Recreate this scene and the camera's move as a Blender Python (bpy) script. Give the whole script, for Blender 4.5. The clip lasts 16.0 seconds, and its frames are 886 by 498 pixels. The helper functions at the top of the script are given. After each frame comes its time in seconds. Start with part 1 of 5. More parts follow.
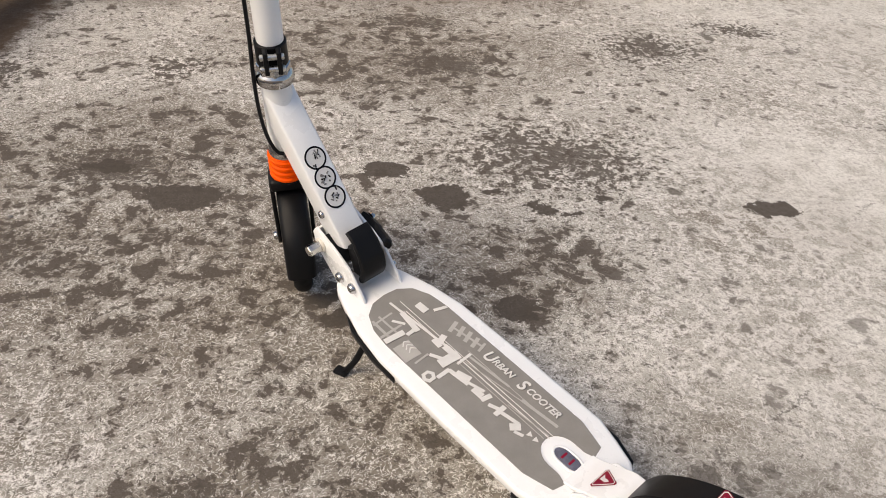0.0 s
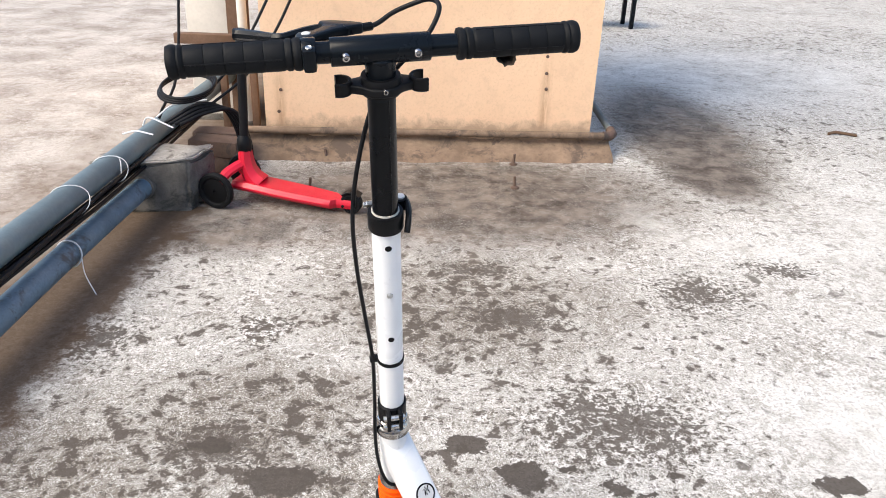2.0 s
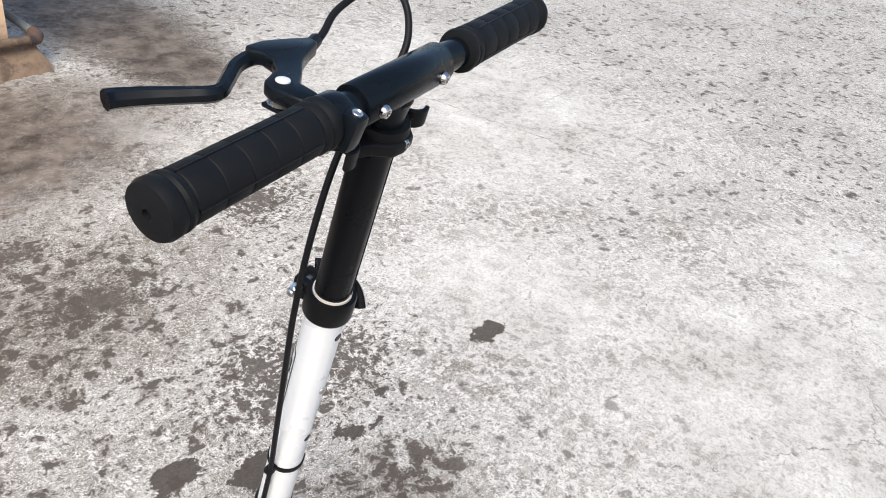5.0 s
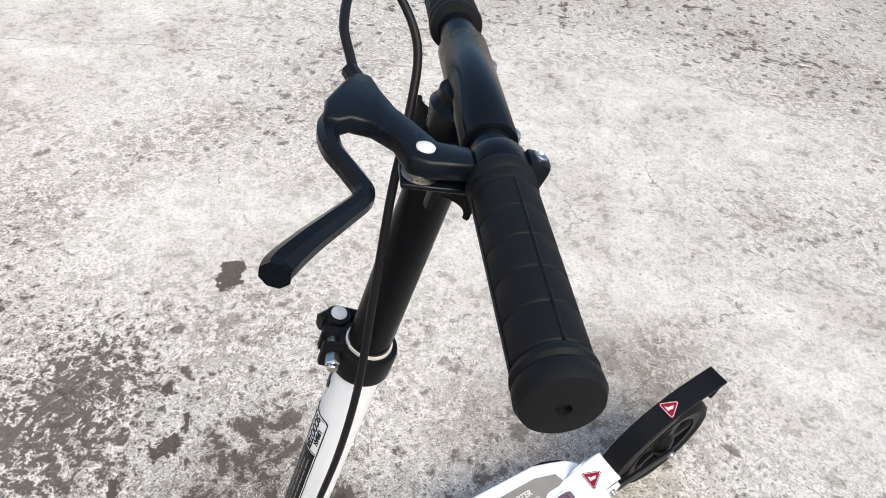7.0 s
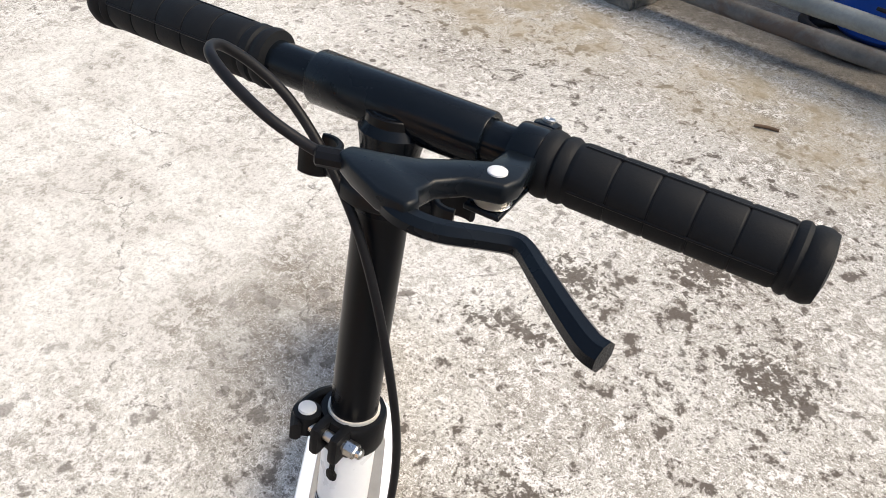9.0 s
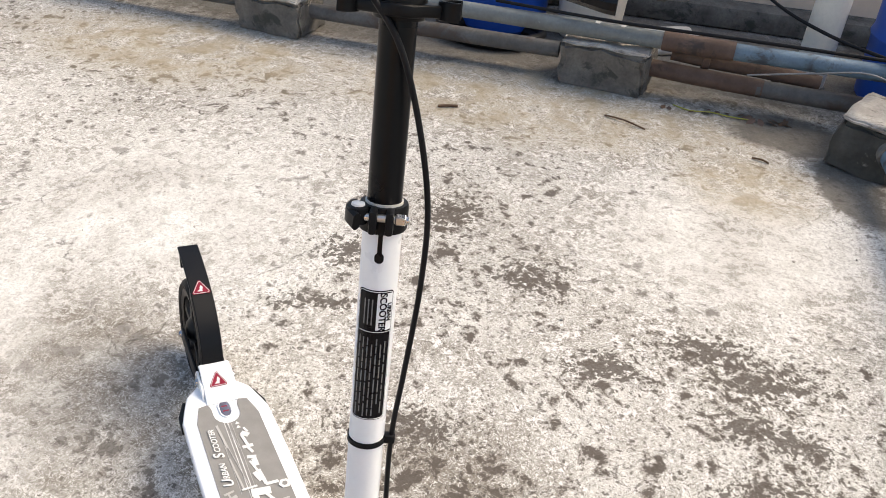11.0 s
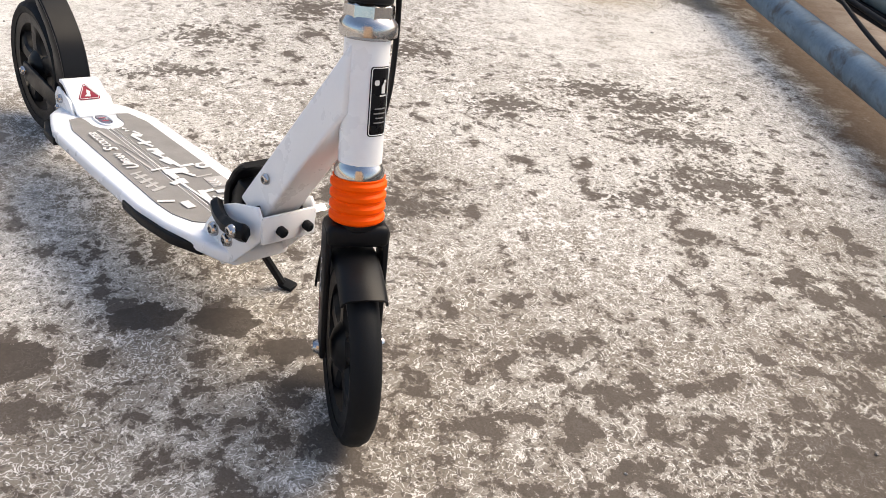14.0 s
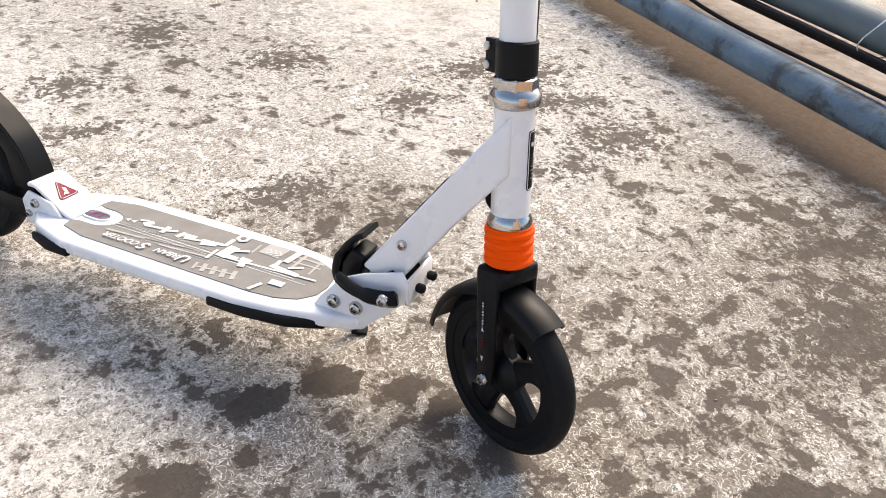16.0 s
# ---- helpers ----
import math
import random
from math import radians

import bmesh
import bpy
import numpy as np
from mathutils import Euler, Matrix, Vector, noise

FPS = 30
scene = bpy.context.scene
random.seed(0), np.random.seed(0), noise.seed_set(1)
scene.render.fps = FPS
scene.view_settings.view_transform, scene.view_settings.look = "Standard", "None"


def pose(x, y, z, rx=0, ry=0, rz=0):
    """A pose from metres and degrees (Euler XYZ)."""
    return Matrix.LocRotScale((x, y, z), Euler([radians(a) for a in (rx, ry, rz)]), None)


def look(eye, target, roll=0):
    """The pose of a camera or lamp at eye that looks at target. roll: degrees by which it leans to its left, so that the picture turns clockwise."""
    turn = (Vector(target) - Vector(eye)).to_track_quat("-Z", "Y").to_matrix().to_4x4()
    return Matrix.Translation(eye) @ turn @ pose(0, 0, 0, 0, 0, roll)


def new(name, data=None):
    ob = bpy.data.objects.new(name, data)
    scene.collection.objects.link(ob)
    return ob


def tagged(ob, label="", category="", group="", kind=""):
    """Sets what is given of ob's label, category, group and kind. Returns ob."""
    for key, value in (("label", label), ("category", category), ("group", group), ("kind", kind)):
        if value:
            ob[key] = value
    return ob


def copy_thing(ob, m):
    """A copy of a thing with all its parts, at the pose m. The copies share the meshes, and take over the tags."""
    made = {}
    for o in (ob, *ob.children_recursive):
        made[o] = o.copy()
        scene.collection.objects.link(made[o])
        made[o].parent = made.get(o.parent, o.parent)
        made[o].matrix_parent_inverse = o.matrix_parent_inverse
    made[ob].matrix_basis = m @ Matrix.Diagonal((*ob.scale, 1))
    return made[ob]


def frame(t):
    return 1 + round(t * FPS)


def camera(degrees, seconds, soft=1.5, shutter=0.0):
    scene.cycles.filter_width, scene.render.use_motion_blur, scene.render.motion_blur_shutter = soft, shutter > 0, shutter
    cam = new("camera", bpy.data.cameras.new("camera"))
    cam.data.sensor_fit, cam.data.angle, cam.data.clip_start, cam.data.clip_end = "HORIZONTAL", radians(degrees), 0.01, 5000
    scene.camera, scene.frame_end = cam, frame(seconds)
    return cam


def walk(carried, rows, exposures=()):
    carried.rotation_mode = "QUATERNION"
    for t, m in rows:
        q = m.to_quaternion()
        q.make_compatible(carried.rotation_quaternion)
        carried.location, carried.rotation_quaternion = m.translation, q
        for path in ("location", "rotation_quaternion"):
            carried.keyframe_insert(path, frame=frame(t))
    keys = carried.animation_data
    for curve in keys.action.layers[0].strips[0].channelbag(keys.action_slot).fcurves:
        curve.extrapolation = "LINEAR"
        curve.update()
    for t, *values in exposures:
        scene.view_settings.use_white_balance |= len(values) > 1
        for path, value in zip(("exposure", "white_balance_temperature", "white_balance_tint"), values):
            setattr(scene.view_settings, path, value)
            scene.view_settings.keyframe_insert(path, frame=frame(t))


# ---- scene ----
cam = camera(59.8, 16.0, 0.9)
METRES, EYE, TILT, LEAN, TURN = 3.0, 0.82, -38.0, 0.0, 0.0
PATH = [
    (0, (0.174, -0.175, 0.845), (0.179, 1.427, -0.352), 4.3),
    (0.5, (0.127, -0.166, 0.936), (0.122, 1.491, -0.183), 3.0),
    (1, (0.096, -0.146, 1.015), (0.051, 1.574, -0.005), 2.1),
    (1.5, (0.065, -0.153, 1.096), (-0.044, 1.617, 0.171), 2.2),
    (2, (0.056, -0.147, 1.143), (-0.047, 1.651, 0.274), 2.1),
    (2.5, (0.024, -0.096, 1.166), (-0.044, 1.677, 0.244), 1.6),
    (3, (-0.044, 0.052, 1.151), (0.08, 1.802, 0.191), 2.8),
    (3.5, (-0.141, 0.118, 1.152), (0.248, 1.819, 0.176), 3.8),
    (4, (-0.267, 0.156, 1.161), (0.492, 1.723, 0.177), 5.5),
    (4.2, (-0.293, 0.178, 1.156), (0.601, 1.667, 0.164), 6.5),
    (6.3, (-0.497, 0.514, 1.181), (1.072, 0.99, 0.036), 7.6),
    (6.5, (-0.467, 0.556, 1.177), (1.123, 0.94, 0.026), 6.8),
    (7, (-0.439, 0.614, 1.17), (1.144, 0.721, -0.048), 7.5),
    (7.5, (-0.427, 0.708, 1.19), (1.083, 0.353, -0.072), 5.4),
    (8, (-0.357, 0.741, 1.186), (1.047, 0.164, -0.116), 2.9),
    (8.2, (-0.311, 0.76, 1.185), (1.014, 0.084, -0.152), 1.3),
    (10.3, (-0.325, 1.045, 1.188), (0.453, -0.377, 0.017), 2.2),
    (10.5, (-0.312, 1.084, 1.176), (0.402, -0.367, -0.001), 2.2),
    (11, (-0.262, 1.209, 1.145), (0.173, -0.354, -0.025), 2.9),
    (11.5, (-0.239, 1.254, 1.074), (0.169, -0.307, -0.107), 4.6),
    (12, (-0.241, 1.269, 0.983), (0.132, -0.297, -0.203), 4.6),
    (12.5, (-0.206, 1.329, 0.897), (0.003, -0.297, -0.249), 5.2),
    (13, (-0.163, 1.381, 0.792), (-0.106, -0.283, -0.317), 6.5),
    (13.5, (-0.128, 1.416, 0.681), (-0.129, -0.252, -0.423), 6.2),
    (14, (-0.117, 1.427, 0.638), (-0.2, -0.215, -0.501), 7.1),
    (14.5, (-0.062, 1.455, 0.694), (-0.274, -0.169, -0.454), 9.8),
    (15, (0.052, 1.484, 0.734), (-0.301, -0.119, -0.409), 8.5),
    (15.5, (0.206, 1.413, 0.729), (-0.271, -0.152, -0.422), 5.8),
    (16, (0.298, 1.367, 0.727), (-0.425, -0.072, -0.458), 6.6),
]
EXPOSURES = [(0, 0.24, 7050, 10), (0.5, 0.38, 6900, 10), (1.5, 0.82, 6400, 8), (2, 0.95, 6300, 8), (3.5, 0.85, 6150, 6), (4.2, 0.78, 6200, 7), (6.3, 0.68, 6250, 7), (8.2, 0.85, 6550, 7), (10.3, 0.92, 6850, 8), (12.5, 0.83, 6800, 8), (14.5, 0.95, 6900, 10), (16, 1.02, 6900, 10)]
walk(cam, [(t, look(eye, target, roll)) for t, eye, target, roll in PATH], EXPOSURES)

# ---- world, sun ----
world = bpy.data.worlds.new("sky")
scene.world = world
world.use_nodes = True
wn = world.node_tree
sky = wn.nodes.new("ShaderNodeTexSky")
sky.sky_type, sky.sun_disc = "NISHITA", False
SUN_EL, SUN_AZ = 46.0, 232.0  # degrees, azimuth clockwise from +y
sky.sun_elevation, sky.sun_rotation = radians(SUN_EL), radians(SUN_AZ)
sky.air_density, sky.dust_density = 1.0, 3.0
wn.links.new(sky.outputs[0], wn.nodes["Background"].inputs[0])
wn.nodes["Background"].inputs[1].default_value = 0.15
sun_data = bpy.data.lights.new("sun", "SUN")
sun_data.energy, sun_data.angle, sun_data.color = 1.7, radians(40), (1.0, 0.87, 0.70)
sun = new("sun", sun_data)
sun_dir = Vector((math.sin(radians(SUN_AZ)) * math.cos(radians(SUN_EL)), math.cos(radians(SUN_AZ)) * math.cos(radians(SUN_EL)), math.sin(radians(SUN_EL))))
sun.matrix_world = look(sun_dir * 10, (0, 0, 0))


# ---- materials ----
def node(nt, kind, **settings):
    n = nt.nodes.new(kind)
    for key, value in settings.items():
        if key == "blend_type": n.blend_type = value
        elif key == "data_type": n.data_type = value
        elif key == "operation": n.operation = value
        elif key == "feature": n.feature = value
        elif key == "vector_type": n.vector_type = value
        else: n.inputs[key].default_value = value
    return n


def ramp(nt, src, stops):
    r = nt.nodes.new("ShaderNodeValToRGB")
    el = r.color_ramp.elements
    while len(el) < len(stops):
        el.new(0.5)
    for e, (p, c) in zip(el, stops):
        e.position = p
        e.color = (*c, 1) if len(c) == 3 else (c[0], c[0], c[0], 1)
    nt.links.new(src, r.inputs[0])
    return r.outputs[0]


def grey(v):
    return (v,)


def mixc(nt, fac, a, b, mode="MIX"):
    m = nt.nodes.new("ShaderNodeMix")
    m.data_type, m.blend_type = "RGBA", mode
    for sock, v in ((m.inputs[0], fac), (m.inputs[6], a), (m.inputs[7], b)):
        if isinstance(v, (int, float)):
            sock.default_value = v
        elif isinstance(v, tuple):
            sock.default_value = (*v, 1)
        else:
            nt.links.new(v, sock)
    return m.outputs[2]


def math_n(nt, op, a, b=0.0, c=0.0, clamp=False):
    m = nt.nodes.new("ShaderNodeMath")
    m.operation, m.use_clamp = op, clamp
    for sock, v in zip(m.inputs, (a, b, c)):
        if isinstance(v, (int, float)):
            sock.default_value = v
        else:
            nt.links.new(v, sock)
    return m.outputs[0]


def noise_n(nt, co, scale, detail=4.0, rough=0.55, distort=0.0):
    n = node(nt, "ShaderNodeTexNoise", Scale=scale, Detail=detail, Roughness=rough, Distortion=distort)
    nt.links.new(co, n.inputs["Vector"])
    return n.outputs[0]


def blank(name):
    m = bpy.data.materials.new(name)
    m.use_nodes = True
    nt = m.node_tree
    co = nt.nodes.new("ShaderNodeTexCoord").outputs["Object"]
    return m, nt, nt.nodes["Principled BSDF"], co


def bump_n(nt, bsdf, height, strength, distance):
    b = node(nt, "ShaderNodeBump", Strength=strength, Distance=distance)
    nt.links.new(height, b.inputs["Height"])
    nt.links.new(b.outputs[0], bsdf.inputs["Normal"])


def surf(name, col, dark=0.75, scale=12.0, fine=160.0, rough=0.5, metal=0.0, bump=0.0, amount=0.5, stain=None, stain_at=0.62, coat=0.0, rspread=0.12, spec=0.5):
    """A surface with wear at two scales: broad tone, fine grain, gloss that varies, and an optional stain colour."""
    m, nt, bsdf, co = blank(name)
    big = noise_n(nt, co, scale, 5, 0.6)
    small = noise_n(nt, co, fine, 3, 0.6)
    worn = tuple(c * dark for c in col)
    c = mixc(nt, ramp(nt, big, [(0.35, grey(0.0)), (0.7, grey(amount))]), col, worn)
    c = mixc(nt, ramp(nt, small, [(0.4, grey(0.0)), (0.75, grey(amount * 0.6))]), c, worn)
    if stain:
        s = noise_n(nt, co, scale * 0.7, 8, 0.7, 0.4)
        c = mixc(nt, ramp(nt, s, [(stain_at, grey(0.0)), (stain_at + 0.08, grey(0.9))]), c, stain)
    nt.links.new(c, bsdf.inputs["Base Color"])
    nt.links.new(ramp(nt, big, [(0.3, grey(max(0.02, rough - rspread))), (0.7, grey(min(1, rough + rspread)))]), bsdf.inputs["Roughness"])
    bsdf.inputs["Metallic"].default_value = metal
    bsdf.inputs["Coat Weight"].default_value = coat
    bsdf.inputs["Specular IOR Level"].default_value = 0.16 if sum(col) < 0.05 else spec
    if bump:
        bump_n(nt, bsdf, mixc(nt, 0.5, big, small), 0.6, bump)
    return m


WHITE = surf("white_paint", (0.80, 0.81, 0.82), 0.9, 14, 300, 0.32, 0, 0.0002, 0.35, coat=0.2)
BLACK = surf("black_plastic", (0.0045, 0.0047, 0.0055), 1.7, 20, 500, 0.42, 0, 0.0003, 0.5)
GLOSS = surf("black_gloss_paint", (0.003, 0.0035, 0.0045), 1.5, 10, 300, 0.25, 0, 0.0, 0.4)
SATIN = surf("black_satin_metal", (0.0038, 0.0055, 0.0078), 1.5, 18, 400, 0.25, 0, 0.0002, 0.5)
RUBBER = surf("black_rubber", (0.0052, 0.0058, 0.0068), 1.6, 30, 600, 0.62, 0, 0.0004, 0.5)
CHROME = surf("chrome", (0.50, 0.49, 0.48), 0.75, 40, 400, 0.16, 1.0, 0.0, 0.5)
STEEL = surf("zinc_steel", (0.62, 0.61, 0.58), 0.7, 60, 600, 0.3, 1.0, 0.0, 0.5)
ORANGE = surf("orange_rubber", (1.0, 0.095, 0.0), 0.85, 25, 300, 0.5, 0, 0.0003, 0.3, spec=0.12)
PAD = surf("grey_grip_tape", (0.225, 0.215, 0.20), 0.8, 30, 900, 0.8, 0, 0.0006, 0.6)
PRINT = surf("pale_print", (0.66, 0.65, 0.63), 0.8, 60, 900, 0.7, 0, 0.0003, 0.5)
PRINT2 = surf("faint_print", (0.40, 0.385, 0.365), 0.85, 60, 900, 0.75, 0, 0.0003, 0.5)
REDSTK = surf("red_sticker", (0.21, 0.006, 0.026), 0.8, 60, 500, 0.5, 0, 0, 0.3, spec=0.2)
LABEL = surf("black_label", (0.005, 0.005, 0.006), 1.6, 40, 500, 0.3, 0, 0, 0.4)
INK = surf("pale_ink", (0.62, 0.62, 0.62), 0.85, 60, 500, 0.5, 0, 0, 0.4)
GREYINK = surf("grey_ink", (0.17, 0.17, 0.17), 0.8, 60, 500, 0.5, 0, 0, 0.4)
RED = surf("red_plastic", (0.56, 0.005, 0.028), 0.8, 9, 200, 0.4, 0, 0.0003, 0.4)
WALL_O, WALL_D = Vector((-0.941, 3.125, 0)), Vector((0.990, 0.141, 0))


def plaster_material():
    """Peach wall paint: blotched, with rust runs under the two columns of bolts and a dirty splash line at its foot."""
    m, nt, bsdf, co = blank("peach_plaster")
    sep = nt.nodes.new("ShaderNodeSeparateXYZ")
    nt.links.new(co, sep.inputs[0])
    u = math_n(nt, "ADD", math_n(nt, "MULTIPLY", math_n(nt, "SUBTRACT", sep.outputs[0], WALL_O.x), WALL_D.x), math_n(nt, "MULTIPLY", math_n(nt, "SUBTRACT", sep.outputs[1], WALL_O.y), WALL_D.y))
    z = sep.outputs[2]
    big = noise_n(nt, co, 2.4, 6, 0.6)
    mid = noise_n(nt, co, 14.0, 8, 0.68, 0.3)
    fine = noise_n(nt, co, 90.0, 4, 0.65)
    stretch = nt.nodes.new("ShaderNodeMapping")
    stretch.inputs["Scale"].default_value = (1, 1, 0.12)
    nt.links.new(co, stretch.inputs["Vector"])
    run = noise_n(nt, stretch.outputs[0], 55.0, 5, 0.6)
    c = mixc(nt, ramp(nt, big, [(0.35, grey(0.0)), (0.7, grey(0.55))]), (0.80, 0.555, 0.36), (0.70, 0.465, 0.29))
    c = mixc(nt, ramp(nt, mid, [(0.52, grey(0.0)), (0.72, grey(0.45))]), c, (0.62, 0.42, 0.27))
    c = mixc(nt, ramp(nt, fine, [(0.35, grey(0.35)), (0.5, grey(0.0))]), c, (0.60, 0.41, 0.27))
    for u0, top in ((0.07, 0.40), (1.247, 0.46)):
        side = math_n(nt, "ABSOLUTE", math_n(nt, "SUBTRACT", u, u0))
        near = ramp(nt, math_n(nt, "ADD", side, math_n(nt, "MULTIPLY", math_n(nt, "SUBTRACT", run, 0.5), 0.05)), [(0.006, grey(1.0)), (0.034, grey(0.0))])
        below = ramp(nt, z, [(0.06, grey(0.75)), (top - 0.12, grey(0.55)), (top, grey(0.0))])
        c = mixc(nt, math_n(nt, "MULTIPLY", math_n(nt, "MULTIPLY", near, below), ramp(nt, run, [(0.38, grey(0.15)), (0.6, grey(1.0))])), c, (0.33, 0.165, 0.075))
    splash = ramp(nt, math_n(nt, "ADD", z, math_n(nt, "MULTIPLY", math_n(nt, "SUBTRACT", mid, 0.5), 0.16)), [(0.115, grey(0.8)), (0.165, grey(0.0))])
    c = mixc(nt, splash, c, mixc(nt, mid, (0.20, 0.13, 0.085), (0.52, 0.37, 0.25)))
    nt.links.new(c, bsdf.inputs["Base Color"])
    bsdf.inputs["Roughness"].default_value = 0.86
    bump_n(nt, bsdf, mixc(nt, 0.5, mid, fine), 0.5, 0.0025)
    return m


WALLP = plaster_material()
BACKW = surf("stained_plaster", (0.74, 0.58, 0.45), 0.8, 2.5, 40, 0.9, 0, 0.003, 0.6, (0.34, 0.27, 0.20), 0.62)
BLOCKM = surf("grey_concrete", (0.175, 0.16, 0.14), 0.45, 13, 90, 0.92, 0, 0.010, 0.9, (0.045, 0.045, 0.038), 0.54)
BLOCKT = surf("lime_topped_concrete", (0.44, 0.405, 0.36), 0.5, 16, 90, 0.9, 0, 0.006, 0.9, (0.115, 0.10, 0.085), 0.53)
PLINTH = surf("stained_mortar", (0.25, 0.172, 0.115), 0.5, 9, 60, 0.92, 0, 0.006, 0.9, (0.085, 0.062, 0.046), 0.52)
BLUEP = surf("weathered_blue_pipe", (0.135, 0.205, 0.27), 0.6, 14, 130, 0.62, 0, 0.0015, 0.8, (0.055, 0.06, 0.066), 0.53)
GREYP = surf("weathered_grey_pipe", (0.13, 0.175, 0.195), 0.7, 6, 110, 0.55, 0, 0.001, 0.7, (0.20, 0.20, 0.19), 0.68)
PALEP = surf("limed_pipe", (0.185, 0.20, 0.195), 0.5, 8, 90, 0.7, 0, 0.002, 0.8, (0.55, 0.51, 0.46), 0.61)
DULLP = surf("dirty_pipe", (0.125, 0.12, 0.115), 0.5, 9, 80, 0.75, 0, 0.002, 0.9, (0.075, 0.055, 0.045), 0.52)
RUSTP = surf("rusty_pipe", (0.12, 0.075, 0.055), 0.6, 12, 90, 0.8, 0, 0.002, 0.8, (0.04, 0.03, 0.027), 0.58)
PVC = surf("dirty_white_pipe", (0.68, 0.64, 0.57), 0.75, 5, 70, 0.5, 0, 0.0006, 0.6, (0.35, 0.22, 0.13), 0.70)
BUCKETM = surf("stained_white_bucket", (0.66, 0.59, 0.50), 0.75, 9, 80, 0.5, 0, 0.0008, 0.6, (0.36, 0.27, 0.2), 0.68)
BAND = surf("blue_band", (0.06, 0.33, 0.68), 0.85, 12, 90, 0.5, 0, 0, 0.4)
DRUM = surf("blue_drum_plastic", (0.006, 0.075, 0.40), 0.75, 6, 80, 0.4, 0, 0.0006, 0.5)
WIRE = surf("black_cable", (0.006, 0.006, 0.007), 2.2, 12, 200, 0.45, 0, 0.0, 0.6)
TIEM = surf("white_tie", (0.70, 0.72, 0.74), 0.8, 20, 200, 0.6, 0, 0, 0.4)
TWIG = surf("dry_twig", (0.12, 0.07, 0.04), 0.6, 40, 300, 0.9, 0, 0.001, 0.6)
THREAD = surf("yellow_thread", (0.36, 0.34, 0.06), 0.8, 60, 400, 0.8, 0, 0, 0.4)
# inside of the wall's hole: the shade of its depth is in the colour
HOLE_SHADE = surf("shade_coloured_hollow", (0.05, 0.035, 0.025), 0.5, 20, 100, 0.95, 0, 0.003, 0.7)
TIMBER = surf("old_timber", (0.15, 0.085, 0.05), 0.6, 14, 120, 0.85, 0, 0.002, 0.7)
MOSSB = surf("black_mossy_concrete", (0.075, 0.072, 0.062), 0.5, 12, 90, 0.95, 0, 0.005, 0.8, (0.30, 0.28, 0.25), 0.63)
CLEAR = surf("smoky_level_window", (0.13, 0.13, 0.17), 0.6, 120, 300, 0.12, 0, 0, 0.8, coat=0.6)


# marks on the roof: centre x, y, half sizes, turn in degrees
DAMP_BY_WHEEL = [(-0.334, 1.064, 0.078, 0.042, 7), (0.173, 1.125, 0.050, 0.036, 7), (0.368, 1.117, 0.027, 0.020, 7), (0.431, 1.103, 0.023, 0.009, 7),
                 (0.502, 1.160, 0.020, 0.014, 7), (0.850, 1.172, 0.052, 0.034, 7), (0.263, 1.159, 0.022, 0.014, 7), (0.043, 1.215, 0.040, 0.036, 7)]
DAMP_BY_DECK = [(0.192, 0.712, 0.042, 0.027, 7), (0.097, 0.698, 0.030, 0.027, 6), (0.021, 0.742, 0.028, 0.022, 6), (-0.014, 0.795, 0.026, 0.018, 5),
                (0.312, 0.802, 0.028, 0.024, 5), (0.222, 0.786, 0.017, 0.014, 6), (0.328, 0.826, 0.030, 0.018, 0), (-0.512, 1.150, 0.040, 0.022, -10)]
FLAKED_NORTH = [(0.40, 1.315, 0.15, 0.09, 7), (-0.505, 1.150, 0.08, 0.05, 7), (-0.66, 0.855, 0.11, 0.05, 10), (-0.963, 1.526, 0.07, 0.07, 40),
                (0.734, 2.010, 0.09, 0.08, 8), (-0.537, 1.646, 0.05, 0.05, 0), (0.033, 2.089, 0.08, 0.04, 5), (0.143, 1.796, 0.08, 0.06, 0),
                (0.340, 1.393, 0.08, 0.05, 7), (1.045, 2.208, 0.09, 0.04, 0), (-0.386, 2.499, 0.08, 0.05, 0), (1.020, 3.204, 0.14, 0.16, 0)]
FLAKED_SOUTH = [(-0.652, 0.225, 0.09, 0.05, 14), (-0.493, 0.315, 0.05, 0.03, 10), (-0.671, 0.061, 0.05, 0.025, 12), (-0.489, -0.149, 0.08, 0.04, 14),
                (-0.290, -0.020, 0.07, 0.035, 12), (-0.643, 0.860, 0.06, 0.04, 0), (-0.800, 0.668, 0.09, 0.025, -8), (0.378, -0.223, 0.05, 0.04, 0),
                (-0.114, 0.405, 0.035, 0.025, 10), (0.058, 0.262, 0.08, 0.035, 12), (0.189, -0.480, 0.05, 0.07, 0), (0.233, 0.584, 0.03, 0.02, 0),
                (-0.071, -0.277, 0.06, 0.05, 20), (-0.617, -0.090, 0.09, 0.045, 14), (-0.580, 0.043, 0.07, 0.03, 12), (0.376, -0.020, 0.08, 0.02, 8)]


